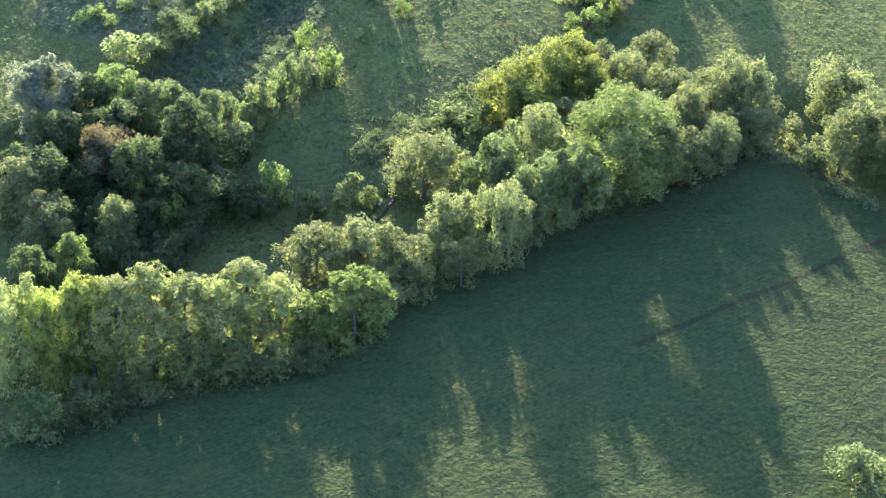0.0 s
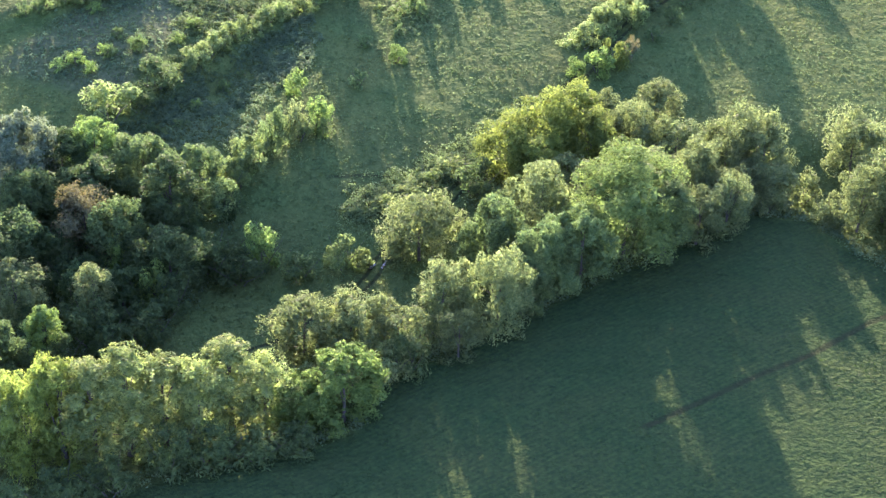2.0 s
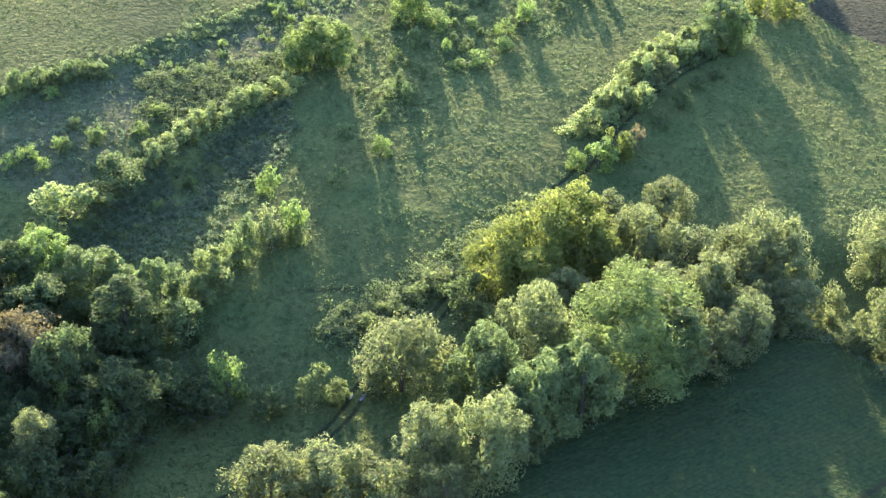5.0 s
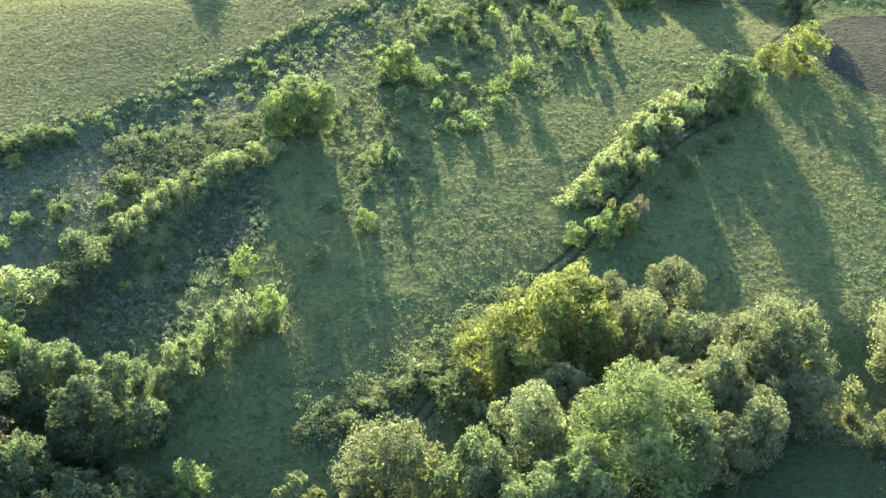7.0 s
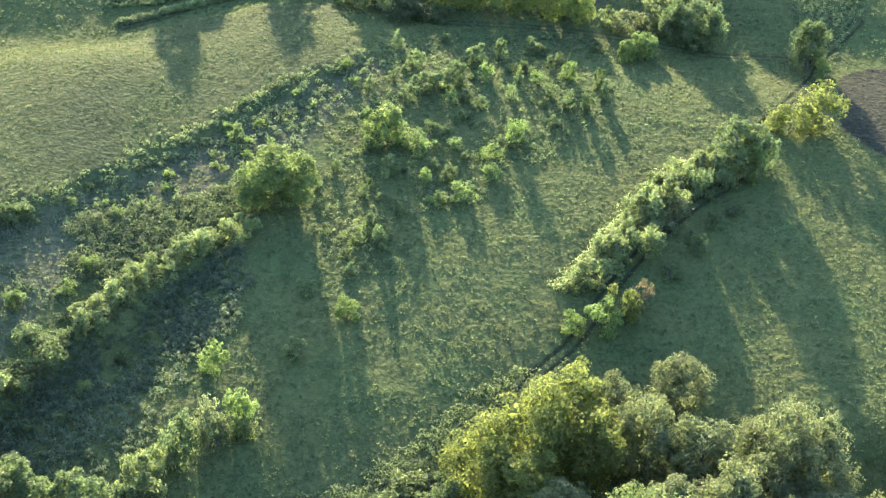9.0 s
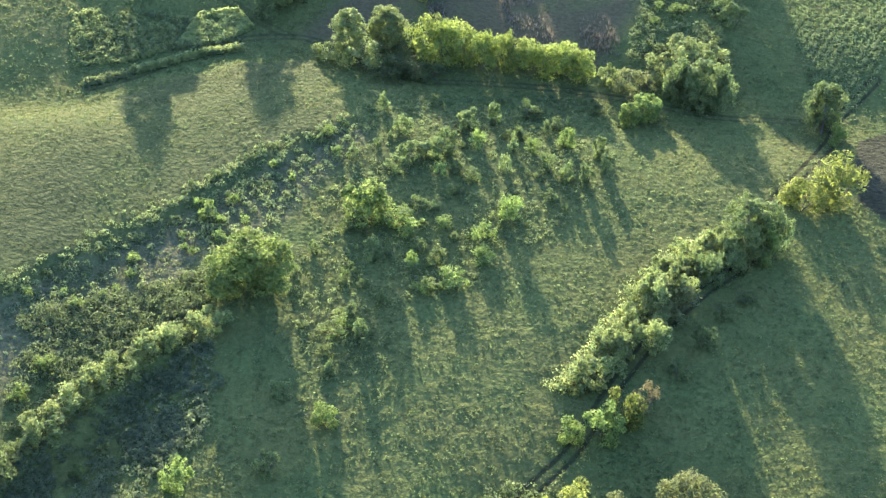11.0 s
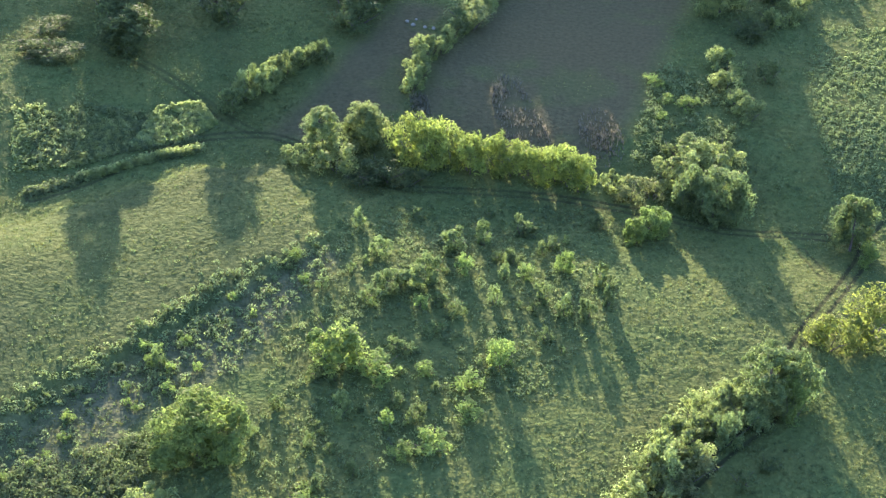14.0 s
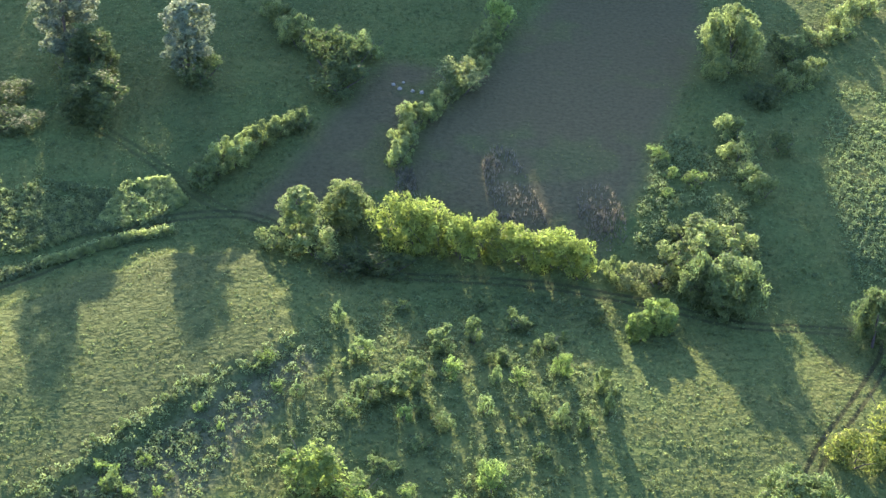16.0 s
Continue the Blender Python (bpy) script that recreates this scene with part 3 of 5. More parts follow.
stalk_patch("dead_stalks_left", "rust-brown dead stalks at the strip end", [(-15.9, 383.6), (-16.5, 389.9), (-13.9, 390.0), (-12.2, 383.6)], 200, 0.9, 55)
herb_patch("grove_floor", "undergrowth below the trees, leaves coloured darker for the shade", [(-7.3, 235.1), (-5.4, 247.1), (5.8, 259.5), (20.8, 262.2), (40.6, 250.8), (39.1, 238.6), (26.1, 236.2)], 500, 1.20, 0.90, SHADED_WEED, 56)
herb_patch("wood_floor", "undergrowth below the wood, leaves coloured darker for the shade", [(-65.9, 184.8), (-77.4, 226.3), (-71.6, 238.4), (-42.2, 233.3), (-38.0, 217.9), (-45.7, 205.0), (-49.3, 195.5)], 900, 1.20, 0.90, SHADED_WEED, 57)
herb_patch("row_floor", "undergrowth at the foot of the tree row", [(-63.3, 154.7), (-50.9, 163.4), (-41.3, 169.4), (-29.0, 174.9), (-17.8, 181.4), (-15.0, 191.7), (-6.8, 198.7), (9.1, 213.6), (26.5, 229.6), (35.9, 237.8), (44.7, 236.6), (56.9, 222.6)], 420, 1.30, 0.90, SHADED_WEED, 58, line=True, spread=0.80)

# ---- trees and shrubs ----
def crown_mesh(name, r, h, low, clumps, leaves, leaf, seed, mat, box=False, mass=80):
    """A crown of leaf clumps, each a loose shell of single leaves, round an inner mass of larger, shaded sprays."""
    rng = np.random.default_rng(seed)

    def profile(u):
        top = np.clip((u - 0.5) / 0.5, 0, 1)
        return np.sqrt(np.maximum(1 - top ** (4.0 if box else 3.2), 0.0)) * (0.8 + 0.2 * np.minimum(u / 0.45, 1))

    if box:
        u, az = rng.random(clumps) ** 0.85, rng.uniform(0, 2 * np.pi, clumps)
        rc = 0.2 * r * rng.uniform(0.65, 1.3, clumps)
        reach = np.maximum(profile(u) / np.maximum(np.abs(np.cos(az)), np.abs(np.sin(az))) ** 0.6 * r - 0.65 * rc, 0) * rng.uniform(0.15, 1.0, clumps) ** 0.35
        centre = np.stack([np.cos(az) * reach, np.sin(az) * reach, h * u - 0.55 * rc * u], 1)
        d = np.stack([np.cos(az), np.sin(az), 1.6 * (u - 0.4)], 1)
    else:
        small = h < 7
        lobes = 6 if small else max(9, round(7.2 * h / r))
        u = ((np.arange(lobes) + rng.random(lobes)) / lobes) ** 0.75
        az = seed + 2.4 * np.arange(lobes) + rng.normal(0, 0.5, lobes)
        rl = r * (0.56 if small else 0.47) * rng.uniform(0.7, 1.25, lobes) * (0.72 + 0.28 * profile(u))
        reach = np.maximum(profile(u) * r * rng.uniform(0.78, 1.14, lobes) - 0.72 * rl, 0)
        zl = np.clip(h * (low + (1 - low) * u) - 0.6 * rl * u, 0.45 * rl, h * rng.uniform(0.94, 1.04, lobes) - 0.9 * rl)
        lobe = np.stack([np.cos(az) * reach, np.sin(az) * reach, zl], 1)
        k = np.arange(clumps) % lobes
        d = rng.normal(size=(clumps, 3)) + np.stack([0.7 * np.cos(az[k]), 0.7 * np.sin(az[k]), 0.9 * (u[k] - 0.3)], 1)
        d /= np.linalg.norm(d, axis=1)[:, None]
        rc = rl[k] * 0.4 * rng.uniform(0.65, 1.25, clumps)
        centre = lobe[k] + d * (rl[k] * rng.uniform(0.3, 0.95, clumps) ** 0.6)[:, None]
        centre[:, 2] = np.maximum(centre[:, 2], 0.3 * rc)
        core, wide = np.repeat(lobe, mass, axis=0), np.repeat(rl, mass)
    if box:
        pick = rng.integers(0, clumps, 700)
        core, wide = centre[pick] * np.array([0.8, 0.8, 0.9]), np.full(700, 0.4 * r)
    d /= np.linalg.norm(d, axis=1)[:, None]
    n = clumps * leaves
    k = np.repeat(np.arange(clumps), leaves)
    e = rng.normal(size=(n, 3)) + np.array([0, 0, 0.35]) + 0.5 * d[k]
    e /= np.linalg.norm(e, axis=1)[:, None]
    p = centre[k] + e * (rc[k] * rng.uniform(0.7, 1.06, n))[:, None]
    p[:, 2] = np.maximum(p[:, 2], 0.05 * rng.random(n))
    deep = rng.normal(size=(len(core), 3))
    deep /= np.linalg.norm(deep, axis=1)[:, None]
    inner = core + deep * (wide * rng.uniform(0.3, 0.62, len(core)))[:, None]
    inner[:, 2] = np.maximum(inner[:, 2], 0.1 * wide)
    e, p, n = np.concatenate([e, deep]), np.concatenate([p, inner]), n + len(core)
    normal = e + rng.normal(size=(n, 3)) * 0.6
    normal /= np.linalg.norm(normal, axis=1)[:, None]
    side = np.cross(normal, rng.normal(size=(n, 3)))
    side /= np.linalg.norm(side, axis=1)[:, None]
    along = np.cross(normal, side)
    s = (np.concatenate([np.full(n - len(core), leaf), 0.36 * wide]) * rng.uniform(0.55, 1.3, n))[:, None]
    verts = np.stack([p - along * s * 0.55 - side * s * 0.33, p - along * s * 0.45 + side * s * 0.36, p + along * s * 0.75], 1).reshape(-1, 3)
    faces = np.arange(n * 3).reshape(-1, 3)
    return mesh_of(name, verts, faces, mat), centre


def limb(verts, faces, a, b, ra, rb, sides=7):
    axis = (b - a).normalized()
    u = axis.orthogonal().normalized()
    v = axis.cross(u)
    start = len(verts)
    for c, rad in ((a, ra), (b, rb)):
        for s in range(sides):
            q = 2 * math.pi * s / sides
            verts.append(c + (u * math.cos(q) + v * math.sin(q)) * rad)
    for s in range(sides):
        faces.append((start + s, start + (s + 1) % sides, start + sides + (s + 1) % sides, start + sides + s))


def trunk_mesh(r, h, centre, seed, stems, parted):
    """A tapered, slightly bent trunk, or several stems, with limbs into the crown."""
    rnd = random.Random(seed)
    verts, faces, boughs = [], [], []
    for s in range(stems):
        q = 2 * math.pi * s / stems + seed
        spread = 0.0 if stems == 1 else 0.12 * r
        a = Vector((math.cos(q) * spread, math.sin(q) * spread, -0.25))
        width = (0.02 * h + 0.06) / (1 if stems == 1 else 1.7)
        top = h * 0.82
        p, rad = a, width
        for k in range(4):
            b = Vector((a.x * (1 + 2.2 * (k + 1)) + rnd.uniform(-0.05, 0.05) * r, a.y * (1 + 2.2 * (k + 1)) + rnd.uniform(-0.05, 0.05) * r, top * (k + 1) / 4))
            limb(verts, faces, p, b, rad, rad * 0.68, 6 if stems == 1 else 4)
            for c in range((2 if stems == 1 else 1) if k else 0):
                goal = Vector(centre[rnd.randrange(len(centre))])
                if goal.z > p.z:
                    knee = p.lerp(goal, 0.5) + Vector((0, 0, 0.06 * h))
                    boughs.append(([], []))
                    into = boughs[-1] if parted else (verts, faces)
                    limb(*into, p, knee, rad * 0.45, rad * 0.28, 4)
                    limb(*into, knee, goal, rad * 0.28, rad * 0.1, 4)
            p, rad = b, rad * 0.68
    made = [("trunk", verts, faces)] + [("branch", *pair) for pair in boughs if pair[0]]
    return [mesh_of(n, np.array([tuple(v) for v in vs]), np.array(fs), BARK, True) for n, vs, fs in made]


# size classes: crown radius, height, low end of the crown, clumps, leaves in a clump, leaf length, stems
SIZES = {
    "broad": (5.6, 11.0, 0.03, 300, 66, 0.27, 1),
    "giant": (8.0, 20.0, 0.08, 520, 80, 0.26, 1),
    "tall": (3.4, 18.0, 0.08, 240, 64, 0.245, 1),
    "tree": (4.2, 12.0, 0.04, 220, 58, 0.255, 1),
    "low": (3.0, 5.5, 0.0, 90, 31, 0.27, 3),
    "bush": (1.7, 3.0, 0.0, 46, 23, 0.195, 3),
    "box": (2.1, 3.9, 0.0, 110, 40, 0.2, 4),
    # far: coarse crowns for the unseen shade trees past the view
    "far": (6.0, 18.0, 0.05, 90, 24, 2.05, 1),
}
# how full the crown is, by kind of leaf
FULL = {"pop": 0.6, "lim": 0.7, "gry": 0.55, "wil": 0.62, "yel": 0.62, "big": 0.7, "lit": 0.72, "whi": 0.85, "red": 0.5, "hdg": 0.85, "wal": 1.0, "brd": 0.85, "drk": 0.62}
# how large the leaves are, by kind
LARGE = {"wal": 1.3, "brd": 1.12, "lit": 1.12, "hdg": 1.15, "clp": 1.3, "sml": 1.2, "drk": 1.15, "wdk": 1.15, "whi": 1.2}
MADE = {}


def plant(name, leaf, label, category, group, x, y, h, r):
    """One tree or shrub with its trunk and crown, h metres high and r metres in radius."""
    size = "far" if y > 470 else "box" if leaf == "clp" else "giant" if r > 7 else "broad" if r > 4.6 else "tall" if h > 3.2 * r and h > 8 else "tree" if h > 7.5 else "low" if h > 3.2 or r > 2.6 else "bush"
    r0, h0, low, clumps, leaves, length, stems = SIZES[size]
    key = (name, leaf, size, (len(MADE) + int(x * 7)) % 2)
    z = float(lie(np.array([x]), np.array([y]))[0][0])
    spin = 0 if size == "box" else random.uniform(0, 360)
    scale = Matrix.Diagonal((r / r0 * random.uniform(0.96, 1.06), r / r0 * random.uniform(0.96, 1.06), h / h0, 1))
    place = pose(x, y, z, 0, 0, spin) @ scale
    if key not in MADE:
        seed = 11 + 7 * len(MADE)
        thing = new(name)
        crown, centre = crown_mesh("crown", r0, h0, low, clumps, round(leaves * FULL.get(leaf, 1.0)), length * LARGE.get(leaf, 1.0), seed, LEAVES["lit" if leaf == "clp" else "brd" if leaf == "sml" else leaf], size == "box", {"far": 16, "bush": 40, "low": 56}.get(size, {"gry": 36, "pop": 56, "wil": 56, "yel": 50}.get(leaf, 80)))
        new("crown", crown).parent = thing
        stem, *boughs = trunk_mesh(r0, h0, centre, seed, stems, stems == 1 and size != "far")
        stem = new("trunk" if stems == 1 else "forked_stem", stem)
        stem.parent = thing
        for me in boughs:
            new("branch", me).parent = stem
        MADE[key] = thing
        thing.matrix_basis = place
    else:
        old = MADE[key]
        thing = copy_thing(old, place @ Matrix.Diagonal((*(1 / s for s in old.scale), 1)))
    return tagged(thing, label, category, group)


# ---- plants, from the near tree row to the far fields: x, y, height, radius ----
for x, y, h, r in [(-61.1, 170.7, 15.5, 5.2), (-47.8, 172.0, 16.5, 4.3), (-44.4, 175.1, 16.7, 4.3), (-40.5, 177.6, 13.7, 3.9), (-36.3, 178.5, 13.2, 4.2), (-33.0, 181.7, 13.8, 4.0), (-28.9, 182.8, 10.7, 4.0)]:
    plant("poplar_tree", "pop", "slender yellow-green poplar in the field-edge tree row", "tree", "front row poplar", x, y, h, r)
for x, y, h, r in [(-55.5, 171.4, 15.8, 4.8), (-51.8, 172.4, 16.3, 4.5)]:
    plant("poplar_tree", "lim", "bright lime-green poplar in the field-edge tree row", "tree", "front row bright", x, y, h, r)
for x, y, h, r in [(-24.1, 182.0, 7.6, 3.6), (-19.0, 182.7, 10.9, 4.6)]:
    plant("young_tree", "lit", "bright light-green young tree catching the sun", "tree", "front row lit", x, y, h, r)
for x, y, h, r in [(-38.4, 170.6, 6.9, 3.2), (-33.7, 172.4, 5.8, 3.3), (-28.8, 173.9, 4.2, 3.3), (-24.2, 175.4, 3.9, 2.9), (-55.6, 158.3, 6.3, 3.9), (-49.6, 162.1, 5.7, 3.5), (-44.7, 165.9, 5.1, 3.2)]:
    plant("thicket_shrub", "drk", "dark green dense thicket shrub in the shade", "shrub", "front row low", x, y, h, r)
for x, y, h, r in [(-25.9, 197.3, 10.6, 4.5), (-19.4, 195.5, 12.4, 4.5), (-13.5, 195.5, 8.9, 4.1), (-8.0, 204.5, 11.6, 4.0), (-12.5, 222.3, 11.3, 5.7), (-21.4, 195.7, 11.0, 3.7)]:
    plant("willow_tree", "wil", "grey-green willow with a soft rounded crown", "tree", "front row willow", x, y, h, r)
for x, y, h, r in [(-11.7, 192.9, 6.3, 3.0), (-1.8, 218.2, 12.8, 5.0), (5.3, 213.5, 12.2, 4.7), (10.5, 215.1, 13.1, 4.1), (2.7, 207.4, 10.0, 3.4), (22.6, 222.5, 13.0, 3.5)]:
    plant("broadleaf_tree", "brd", "mid-green broadleaf tree with a dense lumpy crown", "tree", "front row green", x, y, h, r)
for x, y, h, r in [(-0.5, 202.9, 13.0, 4.7), (4.2, 226.9, 14.4, 5.1), (-5.4, 196.4, 7.6, 2.9)]:
    plant("elm_tree", "gry", "grey-brown thinly leaved elm in the tree belt", "tree", "front row brown", x, y, h, r)
for x, y, h, r in [(16.9, 223.4, 17.4, 8.4)]:
    plant("ash_tree", "big", "light-green ash tree with a full airy crown", "tree", "front row big", x, y, h, r)
for x, y, h, r in [(-0.8, 245.1, 10.3, 5.4), (5.2, 250.1, 11.9, 5.9), (9.4, 255.2, 11.9, 4.5), (3.5, 241.1, 10.4, 4.6), (11.9, 248.1, 11.9, 4.4)]:
    plant("acacia_tree", "yel", "yellow-green acacia with a spreading feathery crown", "tree", "grove yellow", x, y, h, r)
for x, y, h, r in [(14.6, 257.1, 9.5, 3.2), (23.1, 262.1, 9.5, 4.0), (18.6, 251.6, 11.6, 4.8), (8.3, 237.5, 10.4, 3.2)]:
    plant("willow_tree", "wil", "grey-green willow with a soft rounded crown", "tree", "grove green", x, y, h, r)
for x, y, h, r in [(-5.6, 239.3, 6.2, 3.5), (-1.3, 235.5, 4.8, 3.4), (2.0, 238.0, 4.6, 2.8)]:
    plant("thicket_shrub", "drk", "dark green dense thicket shrub in the shade", "shrub", "grove dark", x, y, h, r)
for x, y, h, r in [(25.4, 249.7, 10.2, 4.6), (31.5, 252.0, 9.4, 3.3), (32.6, 244.8, 9.7, 4.7), (38.5, 246.2, 11.8, 4.1), (20.8, 236.9, 11.8, 3.5), (27.7, 238.7, 10.0, 3.9), (35.2, 238.6, 7.8, 3.5)]:
    plant("elm_tree", "gry", "grey-brown thinly leaved elm in the tree belt", "tree", "grove grey", x, y, h, r)
for x, y, h, r in [(36.3, 249.1, 13.2, 5.6), (52.2, 235.5, 11.2, 5.0), (56.7, 239.8, 12.9, 5.1), (27.9, 238.6, 12.4, 4.6)]:
    plant("elm_tree", "gry", "grey-brown thinly leaved elm in the tree belt", "tree", "right edge grey", x, y, h, r)
for x, y, h, r in [(53.1, 252.0, 11.0, 5.8), (44.7, 242.6, 6.6, 2.8), (39.5, 239.9, 7.7, 4.2), (32.0, 235.6, 8.2, 3.7), (48.3, 235.9, 5.5, 2.8)]:
    plant("willow_tree", "wil", "grey-green willow with a soft rounded crown", "tree", "right edge green", x, y, h, r)
# the last four elms are unseen, added to shade the field's right side
for x, y, h, r in [(27.5, 227.0, 9.5, 3.6), (32.0, 231.0, 9.5, 3.4), (64.0, 225.0, 17.0, 4.8), (72.0, 222.0, 17.0, 4.8), (60.0, 233.0, 16.0, 4.6), (81.0, 219.0, 16.0, 5.0)]:
    plant("elm_tree", "gry", "grey-brown thinly leaved elm in the tree belt", "tree", "row end", x, y, h, r)
for x, y, h, r in [(44.6, 156.1, 5.5, 3.9)]:
    plant("broadleaf_tree", "brd", "mid-green broadleaf tree with a dense lumpy crown", "tree", "field corner bush", x, y, h, r)
for x, y, h, r in [(-23.4, 219.3, 5.5, 2.7), (-20.6, 219.5, 3.3, 1.7), (-9.4, 244.4, 2.6, 2.2), (-12.2, 241.0, 2.4, 2.1), (-15.6, 238.0, 2.2, 1.9), (-18.4, 233.6, 2.4, 2.0)]:
    plant("hedge_shrub", "hdg", "light green overgrown hedge shrub beside the path", "shrub", "hollow shrub", x, y, h, r)
for x, y, h, r in [(-73.0, 230.4, 12.3, 5.1)]:
    plant("silver_poplar", "whi", "silvery pale-leaved poplar tree with shining leaves", "tree", "wood silver", x, y, h, r)
for x, y, h, r in [(-60.0, 218.0, 10.1, 4.8)]:
    plant("rusty_tree", "red", "rust-brown leaved small tree among green shrubs", "tree", "wood red", x, y, h, r)
# wood trees with leaves darkened for shade
for x, y, h, r in [(-67.0, 233.0, 9.0, 3.8), (-51.8, 215.2, 7.8, 2.8), (-64.1, 213.3, 6.2, 2.8), (-58.7, 204.6, 6.6, 2.3), (-52.1, 205.2, 7.6, 3.1)]:
    plant("alder_tree", "wdk", "broadleaf tree in the wood, leaves coloured darker for the shade", "tree", "wood green", x, y, h, r)
for x, y, h, r in [(-62.9, 236.3, 9.1, 3.8), (-54.8, 212.4, 7.5, 2.3), (-48.5, 207.0, 7.5, 2.6), (-59.2, 191.6, 9.4, 2.4), (-35.0, 219.0, 7.4, 2.8)]:
    plant("young_tree", "lit", "bright light-green young tree catching the sun", "tree", "wood lit", x, y, h, r)
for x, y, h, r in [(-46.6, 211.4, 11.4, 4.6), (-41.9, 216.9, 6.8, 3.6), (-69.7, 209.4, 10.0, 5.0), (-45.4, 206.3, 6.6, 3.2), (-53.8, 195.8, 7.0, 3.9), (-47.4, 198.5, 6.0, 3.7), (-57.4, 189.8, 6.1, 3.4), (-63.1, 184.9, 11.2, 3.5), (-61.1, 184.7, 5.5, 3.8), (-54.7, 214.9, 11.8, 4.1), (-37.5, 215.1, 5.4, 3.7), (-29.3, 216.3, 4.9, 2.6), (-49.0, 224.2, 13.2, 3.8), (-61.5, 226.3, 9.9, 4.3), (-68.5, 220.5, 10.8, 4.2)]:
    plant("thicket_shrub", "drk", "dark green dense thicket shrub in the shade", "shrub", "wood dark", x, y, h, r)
for x, y, h, r in [(-65.2, 199.7, 9.2, 4.5), (-70.2, 205.6, 10.6, 3.3), (-54.7, 200.4, 10.9, 2.5), (-33.6, 247.0, 7.2, 2.3)]:
    plant("elm_tree", "gry", "grey-brown thinly leaved elm in the tree belt", "tree", "wood brown", x, y, h, r)
for x, y, h, r in [(-58.3, 258.1, 5.0, 3.6), (-54.9, 233.8, 9.0, 5.0), (-46.6, 233.4, 8.2, 3.0), (-42.6, 229.4, 6.4, 3.5), (-37.2, 244.4, 7.2, 2.4)]:
    plant("broadleaf_tree", "brd", "mid-green broadleaf tree with a dense lumpy crown", "tree", "bank green", x, y, h, r)
for x, y, h, r in [(-35.7, 260.5, 4.5, 1.9), (-30.3, 250.2, 6.2, 2.3), (-65.2, 241.6, 6.0, 3.4)]:
    plant("young_tree", "lit", "bright light-green young tree catching the sun", "tree", "bank lit", x, y, h, r)
for x, y, h, r in [(-33.8, 299.8, 8.0, 5.6)]:
    plant("walnut_tree", "wal", "broad sunlit yellow-green walnut tree standing in the meadow", "tree", "solitary walnut", x, y, h, r)
for x, y, h, r in [(-20.2, 318.9, 6.2, 3.4)]:
    plant("walnut_tree", "wal", "broad sunlit yellow-green walnut tree standing in the meadow", "tree", "scrub tree", x, y, h, r)
for x, y, h, r in [(-14.4, 335.4, 3.4, 2.2), (-12.1, 336.9, 3.5, 2.0), (-17.0, 332.4, 2.8, 1.5)]:
    plant("scrub_bush", "sml", "small green scrub bush growing in the rough meadow", "shrub", "scrub clump", x, y, h, r)
for x, y, h, r in [(-4.9, 340.9, 3.0, 1.2), (3.4, 340.7, 2.3, 1.3), (8.4, 343.1, 3.4, 1.3), (0.8, 320.6, 4.5, 1.9), (-10.1, 331.6, 2.4, 1.0), (-3.0, 315.9, 2.8, 1.9), (-2.7, 310.3, 2.2, 1.7), (-8.7, 318.3, 1.7, 1.3), (-14.8, 317.0, 3.1, 2.6), (-10.6, 302.9, 1.4, 1.7), (-6.9, 304.0, 2.6, 2.2), (-12.4, 307.4, 2.9, 0.9), (-20.3, 273.4, 3.5, 1.8), (-21.0, 292.3, 1.9, 2.3)]:
    plant("young_tree", "lit", "bright light-green young tree catching the sun", "tree", "scrub lit", x, y, h, r)
for x, y, h, r in [(5.6, 335.4, 3.1, 1.2), (8.7, 332.9, 3.1, 1.2), (11.6, 332.0, 3.5, 1.2), (13.5, 340.2, 4.2, 0.9), (-9.7, 338.2, 4.1, 1.7), (-0.5, 333.7, 3.2, 0.9), (-41.6, 315.6, 3.5, 0.9), (-15.7, 298.9, 2.4, 0.8), (-18.2, 309.0, 3.7, 1.3), (-21.2, 303.0, 2.5, 0.8), (-17.6, 290.7, 3.3, 1.0), (-20.9, 283.4, 2.3, 0.8), (14.5, 335.7, 3.3, 0.8), (0.5, 340.3, 2.7, 0.9), (-20.5, 351.4, 3.0, 1.0), (-16.8, 343.8, 3.0, 1.5), (2.3, 353.9, 3.1, 1.5), (-6.9, 346.8, 3.6, 1.8), (-2.8, 349.2, 4.0, 1.0)]:
    plant("scrub_bush", "sml", "small green scrub bush growing in the rough meadow", "shrub", "scrub green", x, y, h, r)
for x, y, h, r in [(-74.6, 260.5, 2.3, 1.3), (-72.1, 262.5, 2.6, 1.5), (-73.2, 280.1, 2.0, 1.3), (-68.2, 265.8, 2.1, 1.3), (-63.7, 269.3, 2.1, 1.4), (-57.6, 273.3, 1.8, 1.5), (-55.9, 279.4, 2.1, 1.5), (-69.4, 260.4, 2.1, 1.1), (-60.4, 263.3, 1.8, 1.6), (-48.1, 263.4, 1.7, 1.0), (-51.6, 257.0, 1.4, 1.0)]:
    plant("young_tree", "lit", "bright light-green young tree catching the sun", "tree", "fallow bush", x, y, h, r)
for x, y, h, r in [(-67.4, 271.5, 1.9, 1.1), (-63.4, 268.4, 2.4, 1.1), (-67.0, 266.2, 1.9, 1.0), (-48.1, 262.7, 2.1, 0.9), (-51.2, 256.1, 1.5, 0.9), (-52.9, 250.6, 1.3, 1.3), (-56.7, 248.2, 1.8, 1.1), (-46.0, 267.6, 1.5, 0.9), (-26.0, 265.1, 3.0, 1.6), (-26.6, 278.6, 2.2, 1.4)]:
    plant("scrub_bush", "sml", "small green scrub bush growing in the rough meadow", "shrub", "fallow bush low", x, y, h, r)
